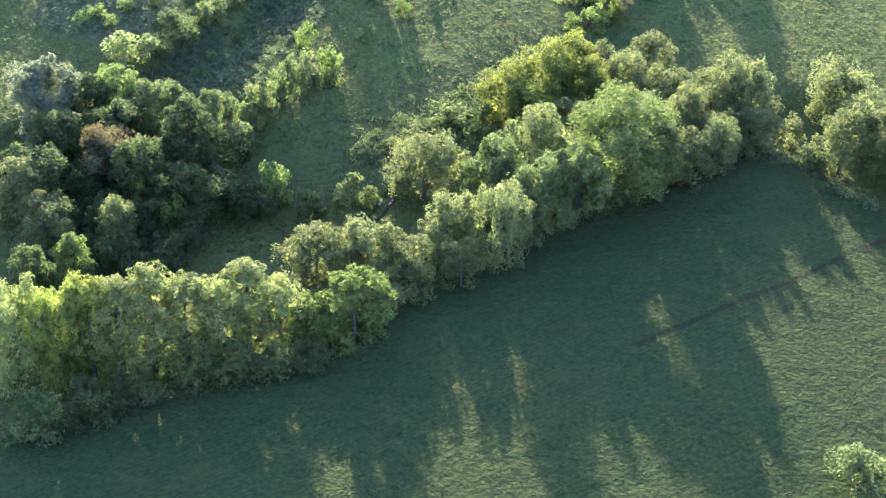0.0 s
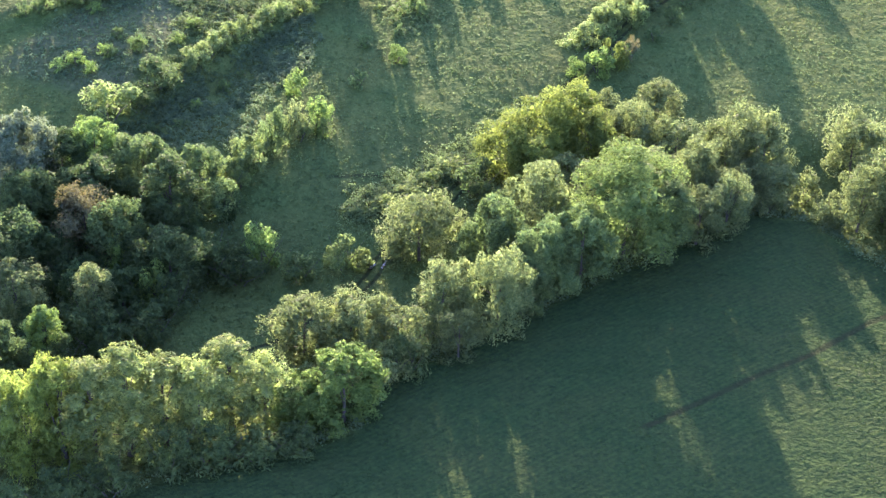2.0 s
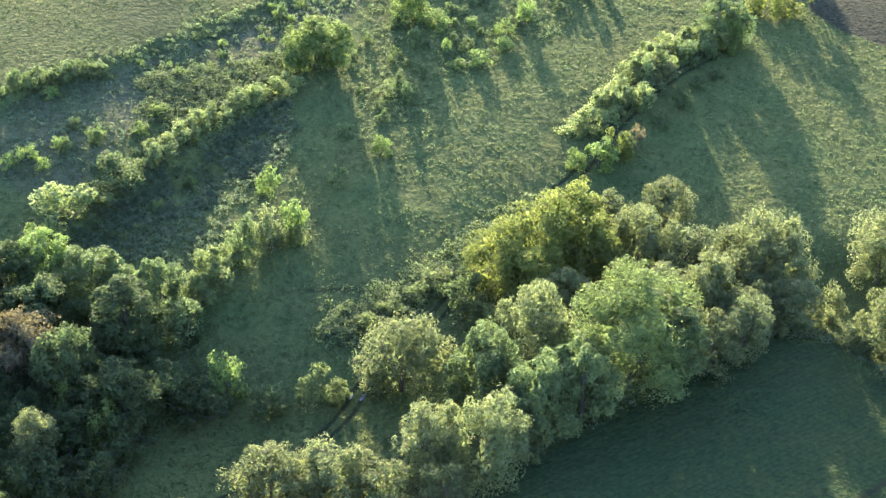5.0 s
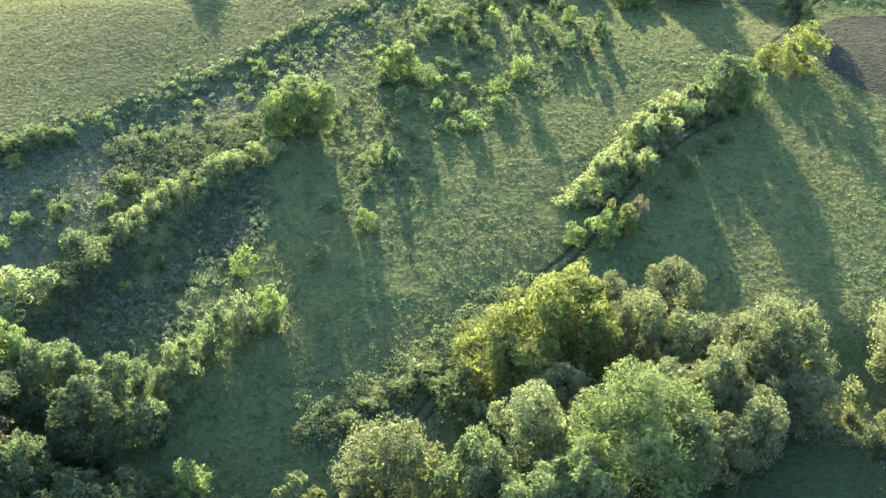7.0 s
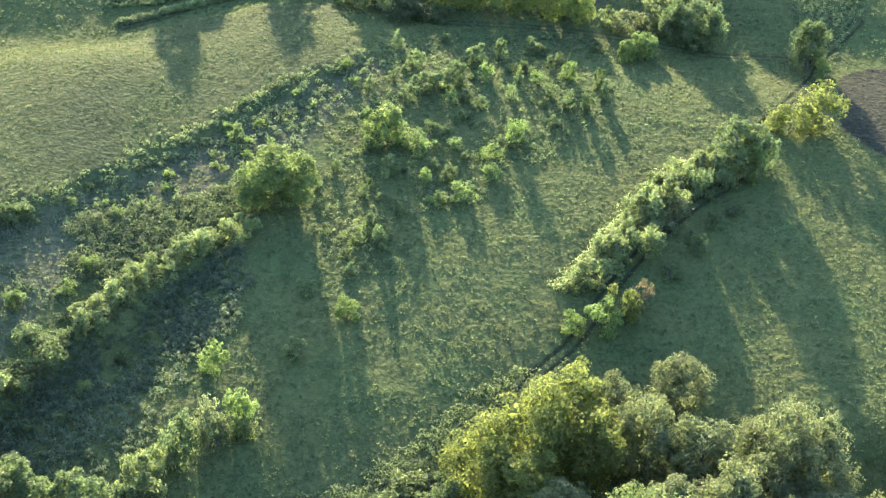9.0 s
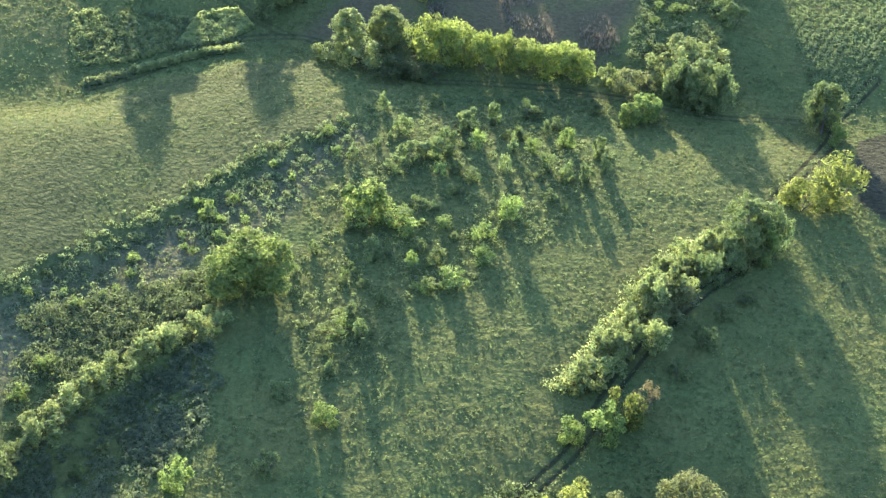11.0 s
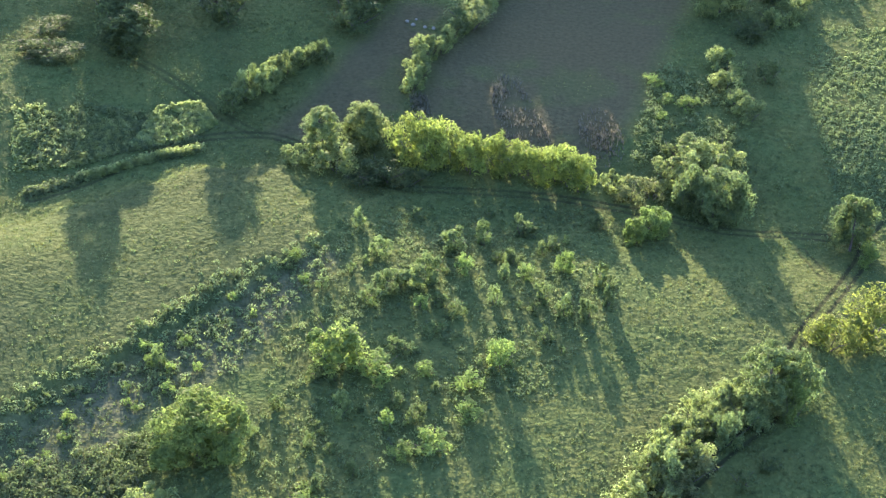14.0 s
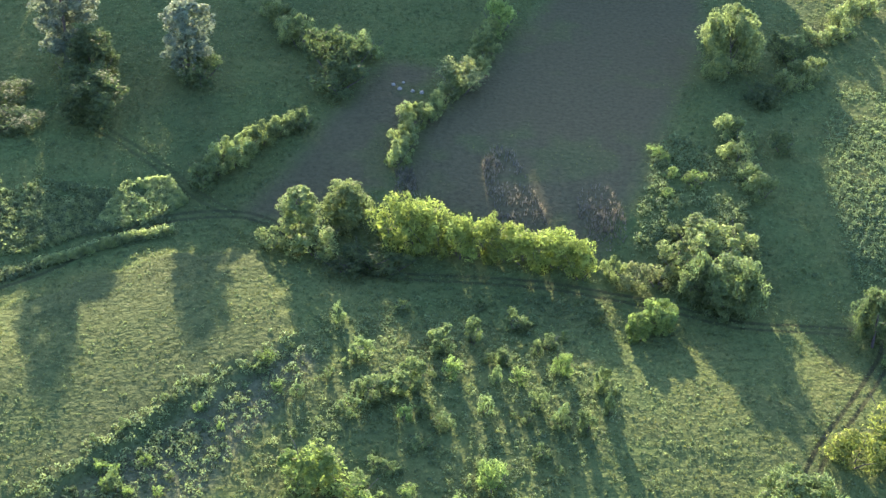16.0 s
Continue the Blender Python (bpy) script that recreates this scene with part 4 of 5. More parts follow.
for x, y, h, r in [(21.5, 357.5, 4.1, 2.4), (18.6, 354.1, 3.9, 1.8)]:
    plant("clipped_shrub", "clp", "compact block-shaped light green shrub by the cross path", "shrub", "clipped bush", x, y, h, r)
for x, y, h, r in [(22.9, 301.7, 4.5, 3.5)]:
    plant("willow_tree", "wil", "grey-green willow with a soft rounded crown", "tree", "track hedge round", x, y, h, r)
for x, y, h, r in [(33.6, 316.4, 9.0, 3.8), (38.1, 317.8, 6.3, 2.2), (32.4, 313.6, 3.6, 2.3), (35.4, 315.0, 3.4, 2.0), (30.9, 312.2, 5.2, 2.3), (28.2, 309.0, 4.5, 2.1), (36.2, 318.0, 7.2, 2.5)]:
    plant("broadleaf_tree", "brd", "mid-green broadleaf tree with a dense lumpy crown", "tree", "track hedge dark", x, y, h, r)
for x, y, h, r in [(13.6, 276.9, 4.6, 2.7), (9.7, 275.7, 3.3, 1.8), (36.6, 314.2, 6.4, 1.8)]:
    plant("young_tree", "lit", "bright light-green young tree catching the sun", "tree", "track hedge lit", x, y, h, r)
for x, y, h, r in [(26.8, 295.1, 3.3, 1.6), (23.4, 288.8, 3.0, 1.5), (29.8, 301.6, 2.1, 1.5), (33.0, 304.8, 1.6, 1.3)]:
    plant("thicket_shrub", "drk", "dark green dense thicket shrub in the shade", "shrub", "track shrub", x, y, h, r)
for x, y, h, r in [(19.0, 282.0, 4.2, 1.5)]:
    plant("rusty_tree", "red", "rust-brown leaved small tree among green shrubs", "tree", "track red", x, y, h, r)
for x, y, h, r in [(48.8, 332.8, 7.2, 4.3), (43.0, 329.6, 4.9, 3.5), (16.4, 279.6, 5.2, 2.5)]:
    plant("acacia_tree", "yel", "yellow-green acacia with a spreading feathery crown", "tree", "track yellow", x, y, h, r)
for x, y, h, r in [(49.6, 357.0, 9.6, 3.05)]:
    plant("thicket_shrub", "drk", "dark green dense thicket shrub in the shade", "shrub", "cross dark", x, y, h, r)
for x, y, h, r in [(51.4, 352.7, 3.7, 1.7)]:
    plant("young_tree", "lit", "bright light-green young tree catching the sun", "tree", "cross lit", x, y, h, r)
for x, y, h, r in [(-32.0, 369.8, 3.3, 2.1), (-28.4, 372.7, 9.1, 2.7), (-25.7, 368.9, 4.5, 3.3), (-22.1, 376.4, 7.6, 3.4)]:
    plant("broadleaf_tree", "hdg", "light green leafy tree at the end of the cross-path hedge", "tree", "back row light", x, y, h, r)
for x, y, h, r in [(30.4, 363.4, 8.0, 3.8), (26.4, 364.6, 5.4, 2.5), (28.2, 364.2, 7.4, 3.0), (32.8, 362.8, 7.4, 2.6)]:
    plant("broadleaf_tree", "brd", "mid-green broadleaf tree with a dense lumpy crown", "tree", "back row green", x, y, h, r)
for x, y, h, r in [(-15.1, 373.3, 7.5, 3.7), (-10.3, 372.4, 7.4, 3.6), (-5.7, 371.0, 6.9, 3.3), (-1.5, 371.6, 5.8, 2.9), (3.1, 370.4, 5.6, 3.3), (7.6, 370.0, 5.8, 3.2), (11.0, 367.7, 6.0, 2.4), (-12.7, 372.9, 7.2, 3.2), (-8.0, 371.6, 7.0, 3.2), (-3.6, 371.2, 6.2, 3.0), (0.8, 370.9, 5.6, 3.0), (5.3, 370.1, 5.6, 3.0), (9.4, 369.0, 5.8, 2.6)]:
    plant("acacia_tree", "lim", "yellow-green acacia with a spreading feathery crown", "tree", "back row yellow", x, y, h, r)
for x, y, h, r in [(-19.0, 366.3, 3.7, 3.5), (-14.4, 366.6, 2.4, 3.0), (-22.0, 365.6, 2.1, 2.6)]:
    plant("thicket_shrub", "drk", "dark green dense thicket shrub in the shade", "shrub", "back row low", x, y, h, r)
for x, y, h, r in [(24.6, 370.8, 4.4, 3.0), (28.2, 372.6, 5.0, 3.4), (31.6, 371.6, 4.6, 3.1), (29.2, 377.0, 4.0, 3.0), (25.8, 376.4, 3.4, 2.6), (32.8, 376.2, 3.4, 2.4), (15.4, 367.8, 4.0, 1.5)]:
    plant("hedge_shrub", "hdg", "light green overgrown hedge shrub beside the path", "shrub", "back bush", x, y, h, r)
for x, y, h, r in [(18.2, 366.4, 3.8, 2.4), (21.6, 367.0, 3.2, 2.3)]:
    plant("willow_tree", "wil", "grey-green willow with a soft rounded crown", "tree", "back bush grey", x, y, h, r)
for x, y, h, r in [(-43.9, 383.9, 4.5, 2.3), (-31.5, 398.6, 4.0, 1.9)]:
    plant("thicket_shrub", "drk", "dark green dense thicket shrub in the shade", "shrub", "far hedge dark", x, y, h, r)
for x, y, h, r in [(-8.0, 412.1, 5.9, 3.7)]:
    plant("willow_tree", "wil", "grey-green willow with a soft rounded crown", "tree", "far strip willow", x, y, h, r)
for x, y, h, r in [(-2.8, 433.6, 6.5, 3.2)]:
    plant("young_tree", "lit", "bright light-green young tree catching the sun", "tree", "far strip lit", x, y, h, r)
for x, y, h, r in [(-30.1, 417.7, 7.4, 3.8), (-26.0, 416.3, 6.7, 3.5), (-27.2, 410.2, 4.7, 4.5)]:
    plant("thicket_shrub", "drk", "dark green dense thicket shrub in the shade", "shrub", "far corner", x, y, h, r)
for x, y, h, r in [(-51.5, 412.4, 13.6, 3.9)]:
    plant("silver_poplar", "whi", "silvery pale-leaved poplar tree with shining leaves", "tree", "far silver", x, y, h, r)
for x, y, h, r in [(-66.0, 404.0, 6.0, 4.3), (-63.2, 397.0, 8.0, 4.6), (-66.5, 409.0, 8.6, 4.0), (-73.8, 393.6, 2.3, 3.6), (-78.2, 394.6, 2.2, 3.2), (-49.0, 409.8, 5.2, 3.6)]:
    plant("thicket_shrub", "drk", "dark green dense thicket shrub in the shade", "shrub", "far dark", x, y, h, r)
for x, y, h, r in [(-77.0, 402.0, 2.2, 3.4), (-77.0, 393.5, 1.6, 3.6)]:
    plant("thicket_shrub", "drk", "dark green dense thicket shrub in the shade", "shrub", "far dark low", x, y, h, r)
# unseen trees beyond the view, added to shade the far fields
for x, y, h, r in [(-67.5, 481.0, 14.0, 7.8), (-117.0, 480.3, 14.0, 7.8), (-105.9, 477.4, 14.0, 7.8), (-97.8, 478.4, 8.0, 7.8), (-85.9, 479.9, 14.0, 7.8), (-77.1, 482.2, 14.0, 7.8), (-57.7, 477.4, 14.0, 7.8), (-49.6, 477.2, 14.0, 7.8), (-38.3, 482.3, 14.0, 7.8), (-30.0, 481.8, 15.3, 7.2), (-18.5, 477.6, 14.4, 7.2), (-8.5, 479.6, 15.9, 7.2), (-15.0, 486.0, 16.2, 7.2), (-0.8, 479.3, 15.1, 7.2), (9.1, 482.4, 16.0, 7.2), (19.8, 482.9, 16.0, 7.2)]:
    plant("broadleaf_tree", "brd", "mid-green broadleaf tree with a dense lumpy crown", "tree", "far tree line", x, y, h, r)
# second unseen line; the 8 m trees let sun reach the weeds
for x, y, h, r in [(-110.6, 502.8, 16.0, 7.8), (-101.7, 501.3, 8.0, 7.8), (-90.7, 500.4, 8.0, 7.8), (-83.7, 502.1, 16.0, 7.8), (-73.6, 501.8, 16.0, 7.8), (-63.4, 498.8, 16.0, 7.8), (-50.5, 497.3, 16.0, 7.8), (-43.8, 501.3, 16.0, 7.8), (-30.5, 502.9, 18.8, 7.2), (-20.0, 498.9, 17.7, 7.2), (-11.6, 497.2, 18.0, 7.2), (-2.4, 500.7, 17.9, 7.2), (6.2, 502.2, 18.3, 7.2), (19.8, 502.4, 18.4, 7.2), (32.0, 481.0, 13.0, 7.2)]:
    plant("broadleaf_tree", "brd", "mid-green broadleaf tree with a dense lumpy crown", "tree", "far tree line", x, y, h, r)
# third unseen belt, added to stop sun leaking between the crowns
for x, y, h, r in [(-122.0, 489.0, 15.4, 7.6), (-112.8, 491.0, 15.4, 7.6), (-103.6, 493.0, 15.4, 7.6), (-94.4, 490.0, 8.0, 7.6), (-85.2, 492.0, 15.4, 7.6), (-76.0, 489.0, 15.4, 7.6), (-66.8, 491.0, 15.4, 7.6), (-57.6, 493.0, 15.4, 7.6), (-48.4, 490.0, 15.4, 7.6), (-39.2, 492.0, 15.4, 7.6), (-30.0, 489.0, 15.4, 7.6)]:
    plant("broadleaf_tree", "brd", "mid-green broadleaf tree with a dense lumpy crown", "tree", "far tree belt", x, y, h, r)
for x, y, h, r in [(34.8, 424.1, 11.2, 5.2)]:
    plant("broadleaf_tree", "hdg", "round olive-green tree beside the brown field", "tree", "far round", x, y, h, r)
for x, y, h, r in [(41.2, 400.1, 4.0, 2.2), (44.1, 430.2, 4.7, 2.6), (39.6, 415.1, 2.8, 3.0)]:
    plant("thicket_shrub", "drk", "dark green dense thicket shrub in the shade", "shrub", "far right dark", x, y, h, r)
for x, y, h, r in [(-71.5, 414.5, 16.4, 4.5)]:
    plant("silver_poplar", "whi", "silvery pale-leaved poplar tree with shining leaves", "tree", "far silver", x, y, h, r)
for x, y, h, r in [(-41.9, 234.3, 3.9, 2.0), (-40.9, 235.0, 5.1, 2.2), (-41.1, 237.5, 4.5, 2.3), (-40.0, 238.0, 6.6, 2.8), (-40.2, 239.8, 5.0, 2.1), (-39.1, 242.0, 4.0, 1.8), (-33.3, 248.4, 3.4, 1.9), (-30.0, 249.3, 3.2, 1.7), (-63.4, 248.9, 6.0, 4.0), (-59.9, 252.6, 3.6, 2.6)]:
    plant("hedge_shrub", "hdg", "light green overgrown hedge shrub beside the path", "shrub", "slope hedge", x, y, h, r)
for x, y, h, r in [(-71.0, 284.8, 0.8, 0.5), (-69.5, 287.5, 0.8, 0.6), (-65.7, 287.4, 1.1, 0.8), (-65.4, 293.7, 0.8, 0.5), (-63.9, 292.9, 1.1, 0.8), (-60.5, 298.0, 1.0, 0.7), (-58.5, 300.2, 0.8, 0.5), (-55.0, 304.3, 0.8, 0.6), (-54.6, 305.4, 0.8, 0.5), (-53.7, 307.6, 0.9, 0.5), (-51.0, 309.1, 1.1, 0.7), (-49.3, 313.1, 0.8, 0.6), (-46.7, 314.7, 1.0, 0.8), (-45.8, 323.1, 1.0, 0.6), (-43.0, 324.1, 0.9, 0.5), (-42.8, 325.8, 1.3, 0.8), (-39.2, 331.4, 0.9, 0.5), (-38.0, 331.3, 0.9, 0.6), (-35.3, 334.5, 0.9, 0.7), (-29.0, 338.6, 1.4, 0.8), (-28.2, 339.7, 0.8, 0.5), (-25.7, 343.9, 0.8, 0.5)]:
    plant("scrub_bush", "sml", "small green scrub bush growing in the rough meadow", "shrub", "meadow edge bush", x, y, h, r)
for x, y, h, r in [(-84.2, 276.0, 2.6, 1.4), (-81.9, 277.5, 3.0, 1.5), (-81.1, 278.0, 2.6, 1.5), (-78.9, 279.8, 3.2, 1.5), (-78.2, 280.4, 3.2, 1.8), (-77.0, 281.2, 2.9, 1.5), (-75.9, 282.6, 3.2, 1.7), (-74.1, 283.0, 3.2, 1.8), (-73.4, 284.1, 2.8, 1.5), (-72.1, 284.3, 2.4, 1.7), (-71.2, 285.7, 2.7, 1.9), (-70.1, 286.3, 2.9, 1.5), (-68.6, 287.4, 2.2, 1.9), (-68.4, 288.0, 2.3, 1.7), (-67.2, 288.9, 2.1, 1.4)]:
    plant("scrub_bush", "sml", "low green bush on the shaded bank under the meadow", "shrub", "bank edge bush", x, y, h, r)
for x, y, h, r in [(-24.4, 185.7, 6.8, 2.8), (-20.1, 187.7, 6.4, 2.7), (-16.4, 188.1, 5.4, 2.4), (-14.4, 190.8, 6.0, 2.8), (-13.4, 194.0, 4.3, 1.8), (-11.0, 199.1, 4.1, 1.9), (-7.5, 200.0, 5.9, 2.7), (-4.8, 203.5, 5.7, 2.6), (0.0, 206.9, 4.4, 1.8), (3.0, 208.2, 4.2, 2.2), (4.9, 214.2, 4.1, 2.0), (9.0, 215.8, 3.7, 1.9), (10.1, 218.5, 4.9, 2.1), (13.4, 220.9, 4.8, 2.1), (17.5, 225.5, 3.8, 1.8), (20.1, 226.1, 6.4, 2.9), (22.2, 229.9, 5.7, 2.8), (26.9, 232.1, 5.1, 2.6), (31.2, 234.7, 4.1, 2.1), (35.6, 237.8, 5.6, 2.7), (38.6, 237.5, 4.5, 2.1)]:
    plant("willow_tree", "wil", "grey-green willow with a soft rounded crown", "tree", "row fill", x, y, h, r)
for x, y, h, r in [(-56.0, 262.8, 2.2, 1.6), (-54.2, 264.7, 2.3, 1.4), (-53.6, 267.2, 3.4, 2.3), (-52.8, 267.2, 3.1, 2.3), (-51.9, 269.6, 3.3, 2.1), (-51.6, 272.2, 3.8, 2.3), (-50.1, 274.3, 2.6, 1.7), (-49.5, 276.2, 3.7, 2.3), (-48.0, 277.6, 2.7, 1.8), (-48.1, 280.3, 3.1, 2.0), (-45.1, 280.6, 2.5, 1.5), (-45.2, 282.7, 2.3, 1.7), (-44.3, 284.1, 3.1, 2.3), (-42.8, 286.5, 3.7, 2.3), (-41.8, 287.5, 3.1, 2.3), (-40.6, 288.1, 1.9, 1.5), (-38.6, 289.2, 2.7, 1.7), (-37.5, 290.9, 3.5, 2.3)]:
    plant("hedge_shrub", "hdg", "light green overgrown hedge shrub beside the path", "shrub", "bank hedge", x, y, h, r)
for x, y, h, r in [(30.1, 316.4, 4.0, 2.3), (29.6, 314.9, 4.4, 2.1), (27.4, 311.9, 3.6, 2.0), (28.1, 311.8, 3.3, 2.0), (26.0, 310.5, 3.6, 1.7), (23.1, 307.9, 3.7, 2.2), (22.9, 303.9, 5.6, 2.6), (23.0, 302.6, 4.1, 2.5), (21.3, 302.2, 5.4, 2.5), (20.4, 298.8, 3.4, 1.6), (20.7, 296.4, 3.4, 1.9), (19.6, 294.1, 5.0, 2.5), (14.8, 293.0, 4.0, 2.2), (14.8, 291.9, 4.6, 2.3), (15.8, 290.7, 3.8, 1.8), (14.8, 288.0, 3.2, 1.7), (12.0, 285.9, 4.0, 2.5), (11.4, 284.4, 2.9, 1.6)]:
    plant("hedge_shrub", "hdg", "light green overgrown hedge shrub beside the path", "shrub", "track hedge", x, y, h, r)
for x, y, h, r in [(28.4, 315.5, 3.7, 2.0), (24.8, 314.9, 2.8, 1.4), (24.2, 310.4, 3.2, 1.6), (24.6, 309.7, 3.2, 1.5), (20.9, 308.2, 4.2, 2.0), (20.5, 306.4, 3.1, 1.9), (19.8, 303.2, 3.3, 1.6), (18.7, 301.7, 3.9, 2.2), (17.9, 298.2, 3.3, 2.0), (16.4, 296.6, 3.1, 1.8), (14.9, 294.1, 2.8, 1.5), (14.3, 292.3, 3.7, 2.2), (11.8, 288.8, 2.4, 1.4)]:
    plant("hedge_shrub", "hdg", "light green overgrown hedge shrub beside the path", "shrub", "track hedge back", x, y, h, r)
for x, y, h, r in [(-43.6, 388.0, 3.6, 1.6), (-41.5, 388.4, 5.4, 2.1), (-39.8, 389.8, 4.7, 1.9), (-38.8, 391.5, 3.7, 1.8), (-38.7, 393.0, 3.6, 1.7), (-36.9, 394.9, 4.0, 2.0), (-36.2, 396.4, 3.4, 1.5), (-35.2, 396.9, 3.2, 1.6), (-34.2, 398.2, 3.4, 1.6), (-33.2, 399.4, 3.0, 1.5), (-42.6, 387.0, 3.8, 1.8), (-40.6, 389.2, 4.2, 1.8), (-37.8, 393.9, 3.8, 1.7)]:
    plant("hedge_shrub", "hdg", "light green hedge shrub catching the low sun", "shrub", "far hedge", x, y, h, r)
for x, y, h, r in [(-16.4, 391.1, 4.1, 2.1), (-15.5, 392.9, 3.5, 1.9), (-16.0, 395.0, 3.8, 1.9), (-15.5, 396.8, 2.9, 1.6), (-14.9, 398.8, 3.8, 1.9), (-15.4, 400.7, 4.3, 2.0), (-13.8, 401.6, 4.1, 1.8), (-12.4, 403.1, 3.0, 1.6), (-12.1, 404.9, 3.3, 1.5), (-11.5, 405.8, 3.8, 1.6), (-10.9, 409.0, 3.2, 1.5), (-9.9, 410.8, 3.8, 2.0), (-9.1, 412.2, 4.0, 1.8), (-8.0, 413.1, 2.4, 1.3), (-8.0, 415.7, 3.8, 1.9), (-6.9, 417.3, 3.5, 1.7), (-5.7, 419.0, 3.7, 1.9), (-7.3, 420.9, 3.0, 1.3), (-5.5, 422.8, 3.9, 1.6), (-4.7, 424.0, 3.8, 2.0), (-5.1, 426.4, 3.7, 2.1), (-5.0, 428.3, 3.8, 1.7), (-5.1, 430.1, 4.1, 1.8), (-4.0, 431.9, 3.8, 1.6)]:
    plant("hedge_shrub", "hdg", "light green overgrown hedge shrub beside the path", "shrub", "far strip", x, y, h, r)
for x, y, h, r in [(-41.9, 435.1, 3.4, 1.8), (-40.1, 432.2, 3.6, 1.6), (-39.4, 430.8, 4.4, 1.9), (-37.9, 429.2, 3.9, 2.0), (-37.4, 426.2, 4.6, 2.2), (-35.5, 424.3, 5.9, 2.5), (-33.5, 424.4, 3.6, 1.8), (-32.1, 422.6, 3.4, 1.7), (-28.5, 421.5, 3.6, 1.8), (-25.0, 423.2, 3.0, 1.7), (-23.9, 422.2, 5.1, 2.4)]:
    plant("hedge_shrub", "hdg", "light green overgrown hedge shrub beside the path", "shrub", "far corner hedge", x, y, h, r)
for x, y, h, r in [(34.4, 405.2, 2.5, 1.6), (33.7, 403.7, 3.6, 2.1), (36.5, 401.8, 2.3, 1.5), (35.0, 399.4, 3.0, 1.9), (33.8, 398.5, 2.3, 1.4), (34.0, 396.0, 3.5, 2.2), (35.6, 394.1, 2.6, 1.8), (35.5, 390.9, 3.2, 1.9), (36.3, 389.8, 3.6, 2.0), (37.3, 387.1, 4.0, 2.2)]:
    plant("hedge_shrub", "hdg", "light green overgrown hedge shrub beside the path", "shrub", "far weed hedge", x, y, h, r)
for x, y, h, r in [(45.0, 429.0, 2.8, 1.7), (46.4, 433.4, 2.9, 2.2), (47.5, 434.0, 2.7, 1.9), (48.7, 436.6, 3.2, 2.1), (51.3, 436.9, 2.4, 1.5), (52.9, 437.5, 2.5, 1.8), (53.5, 438.8, 2.6, 1.6), (55.5, 439.7, 3.6, 2.0), (54.3, 443.9, 2.8, 1.7), (56.5, 445.5, 3.3, 2.0), (57.8, 447.7, 3.4, 1.9), (60.8, 449.9, 2.7, 1.6), (60.8, 449.8, 3.0, 2.1), (59.9, 452.6, 2.3, 1.4)]:
    plant("hedge_shrub", "hdg", "light green overgrown hedge shrub beside the path", "shrub", "far bush band", x, y, h, r)
for x, y, h, r in [(43.5, 421.2, 2.9, 2.0), (44.0, 419.4, 2.0, 1.4), (44.4, 419.4, 2.8, 1.6), (46.6, 421.1, 2.4, 1.6), (47.3, 423.5, 3.7, 2.0), (48.9, 424.9, 2.3, 1.5), (48.8, 424.3, 3.6, 2.0)]:
    plant("hedge_shrub", "hdg", "light green overgrown hedge shrub beside the path", "shrub", "far bush arc", x, y, h, r)
for x, y, h, r in [(22.6, 397.3, 1.7, 1.4), (23.6, 396.1, 1.4, 1.1), (24.2, 391.5, 1.6, 1.3), (27.4, 389.4, 2.2, 1.8), (23.4, 386.6, 1.4, 1.2)]:
    plant("hedge_shrub", "lit", "light green hedge shrub catching the low sun", "shrub", "slope bush", x, y, h, r)
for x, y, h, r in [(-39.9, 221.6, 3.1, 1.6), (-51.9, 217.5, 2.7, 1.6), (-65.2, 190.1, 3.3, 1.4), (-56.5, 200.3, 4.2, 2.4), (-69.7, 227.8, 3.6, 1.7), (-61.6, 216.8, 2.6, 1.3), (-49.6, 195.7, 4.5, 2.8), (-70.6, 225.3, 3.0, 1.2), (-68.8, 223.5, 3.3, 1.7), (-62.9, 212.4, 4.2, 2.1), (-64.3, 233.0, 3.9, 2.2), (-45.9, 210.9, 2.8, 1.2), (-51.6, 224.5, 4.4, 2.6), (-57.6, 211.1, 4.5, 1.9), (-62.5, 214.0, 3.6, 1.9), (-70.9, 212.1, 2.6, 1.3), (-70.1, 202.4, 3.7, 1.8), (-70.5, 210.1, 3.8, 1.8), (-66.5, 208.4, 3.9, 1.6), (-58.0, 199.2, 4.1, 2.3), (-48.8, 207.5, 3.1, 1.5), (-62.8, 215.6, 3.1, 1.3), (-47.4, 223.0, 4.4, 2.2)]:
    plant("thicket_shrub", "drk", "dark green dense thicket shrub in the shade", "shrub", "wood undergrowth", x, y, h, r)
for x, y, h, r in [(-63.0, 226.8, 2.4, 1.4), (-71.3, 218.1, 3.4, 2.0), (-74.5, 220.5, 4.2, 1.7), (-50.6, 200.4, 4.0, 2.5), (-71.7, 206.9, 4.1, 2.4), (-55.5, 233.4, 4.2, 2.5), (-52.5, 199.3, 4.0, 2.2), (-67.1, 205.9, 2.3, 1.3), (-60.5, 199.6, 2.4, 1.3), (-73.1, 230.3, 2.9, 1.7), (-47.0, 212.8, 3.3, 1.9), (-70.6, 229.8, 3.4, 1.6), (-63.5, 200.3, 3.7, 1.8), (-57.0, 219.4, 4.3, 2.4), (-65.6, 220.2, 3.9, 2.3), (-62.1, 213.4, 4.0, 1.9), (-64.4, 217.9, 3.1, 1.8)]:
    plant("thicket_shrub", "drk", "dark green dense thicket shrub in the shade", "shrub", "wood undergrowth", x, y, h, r)
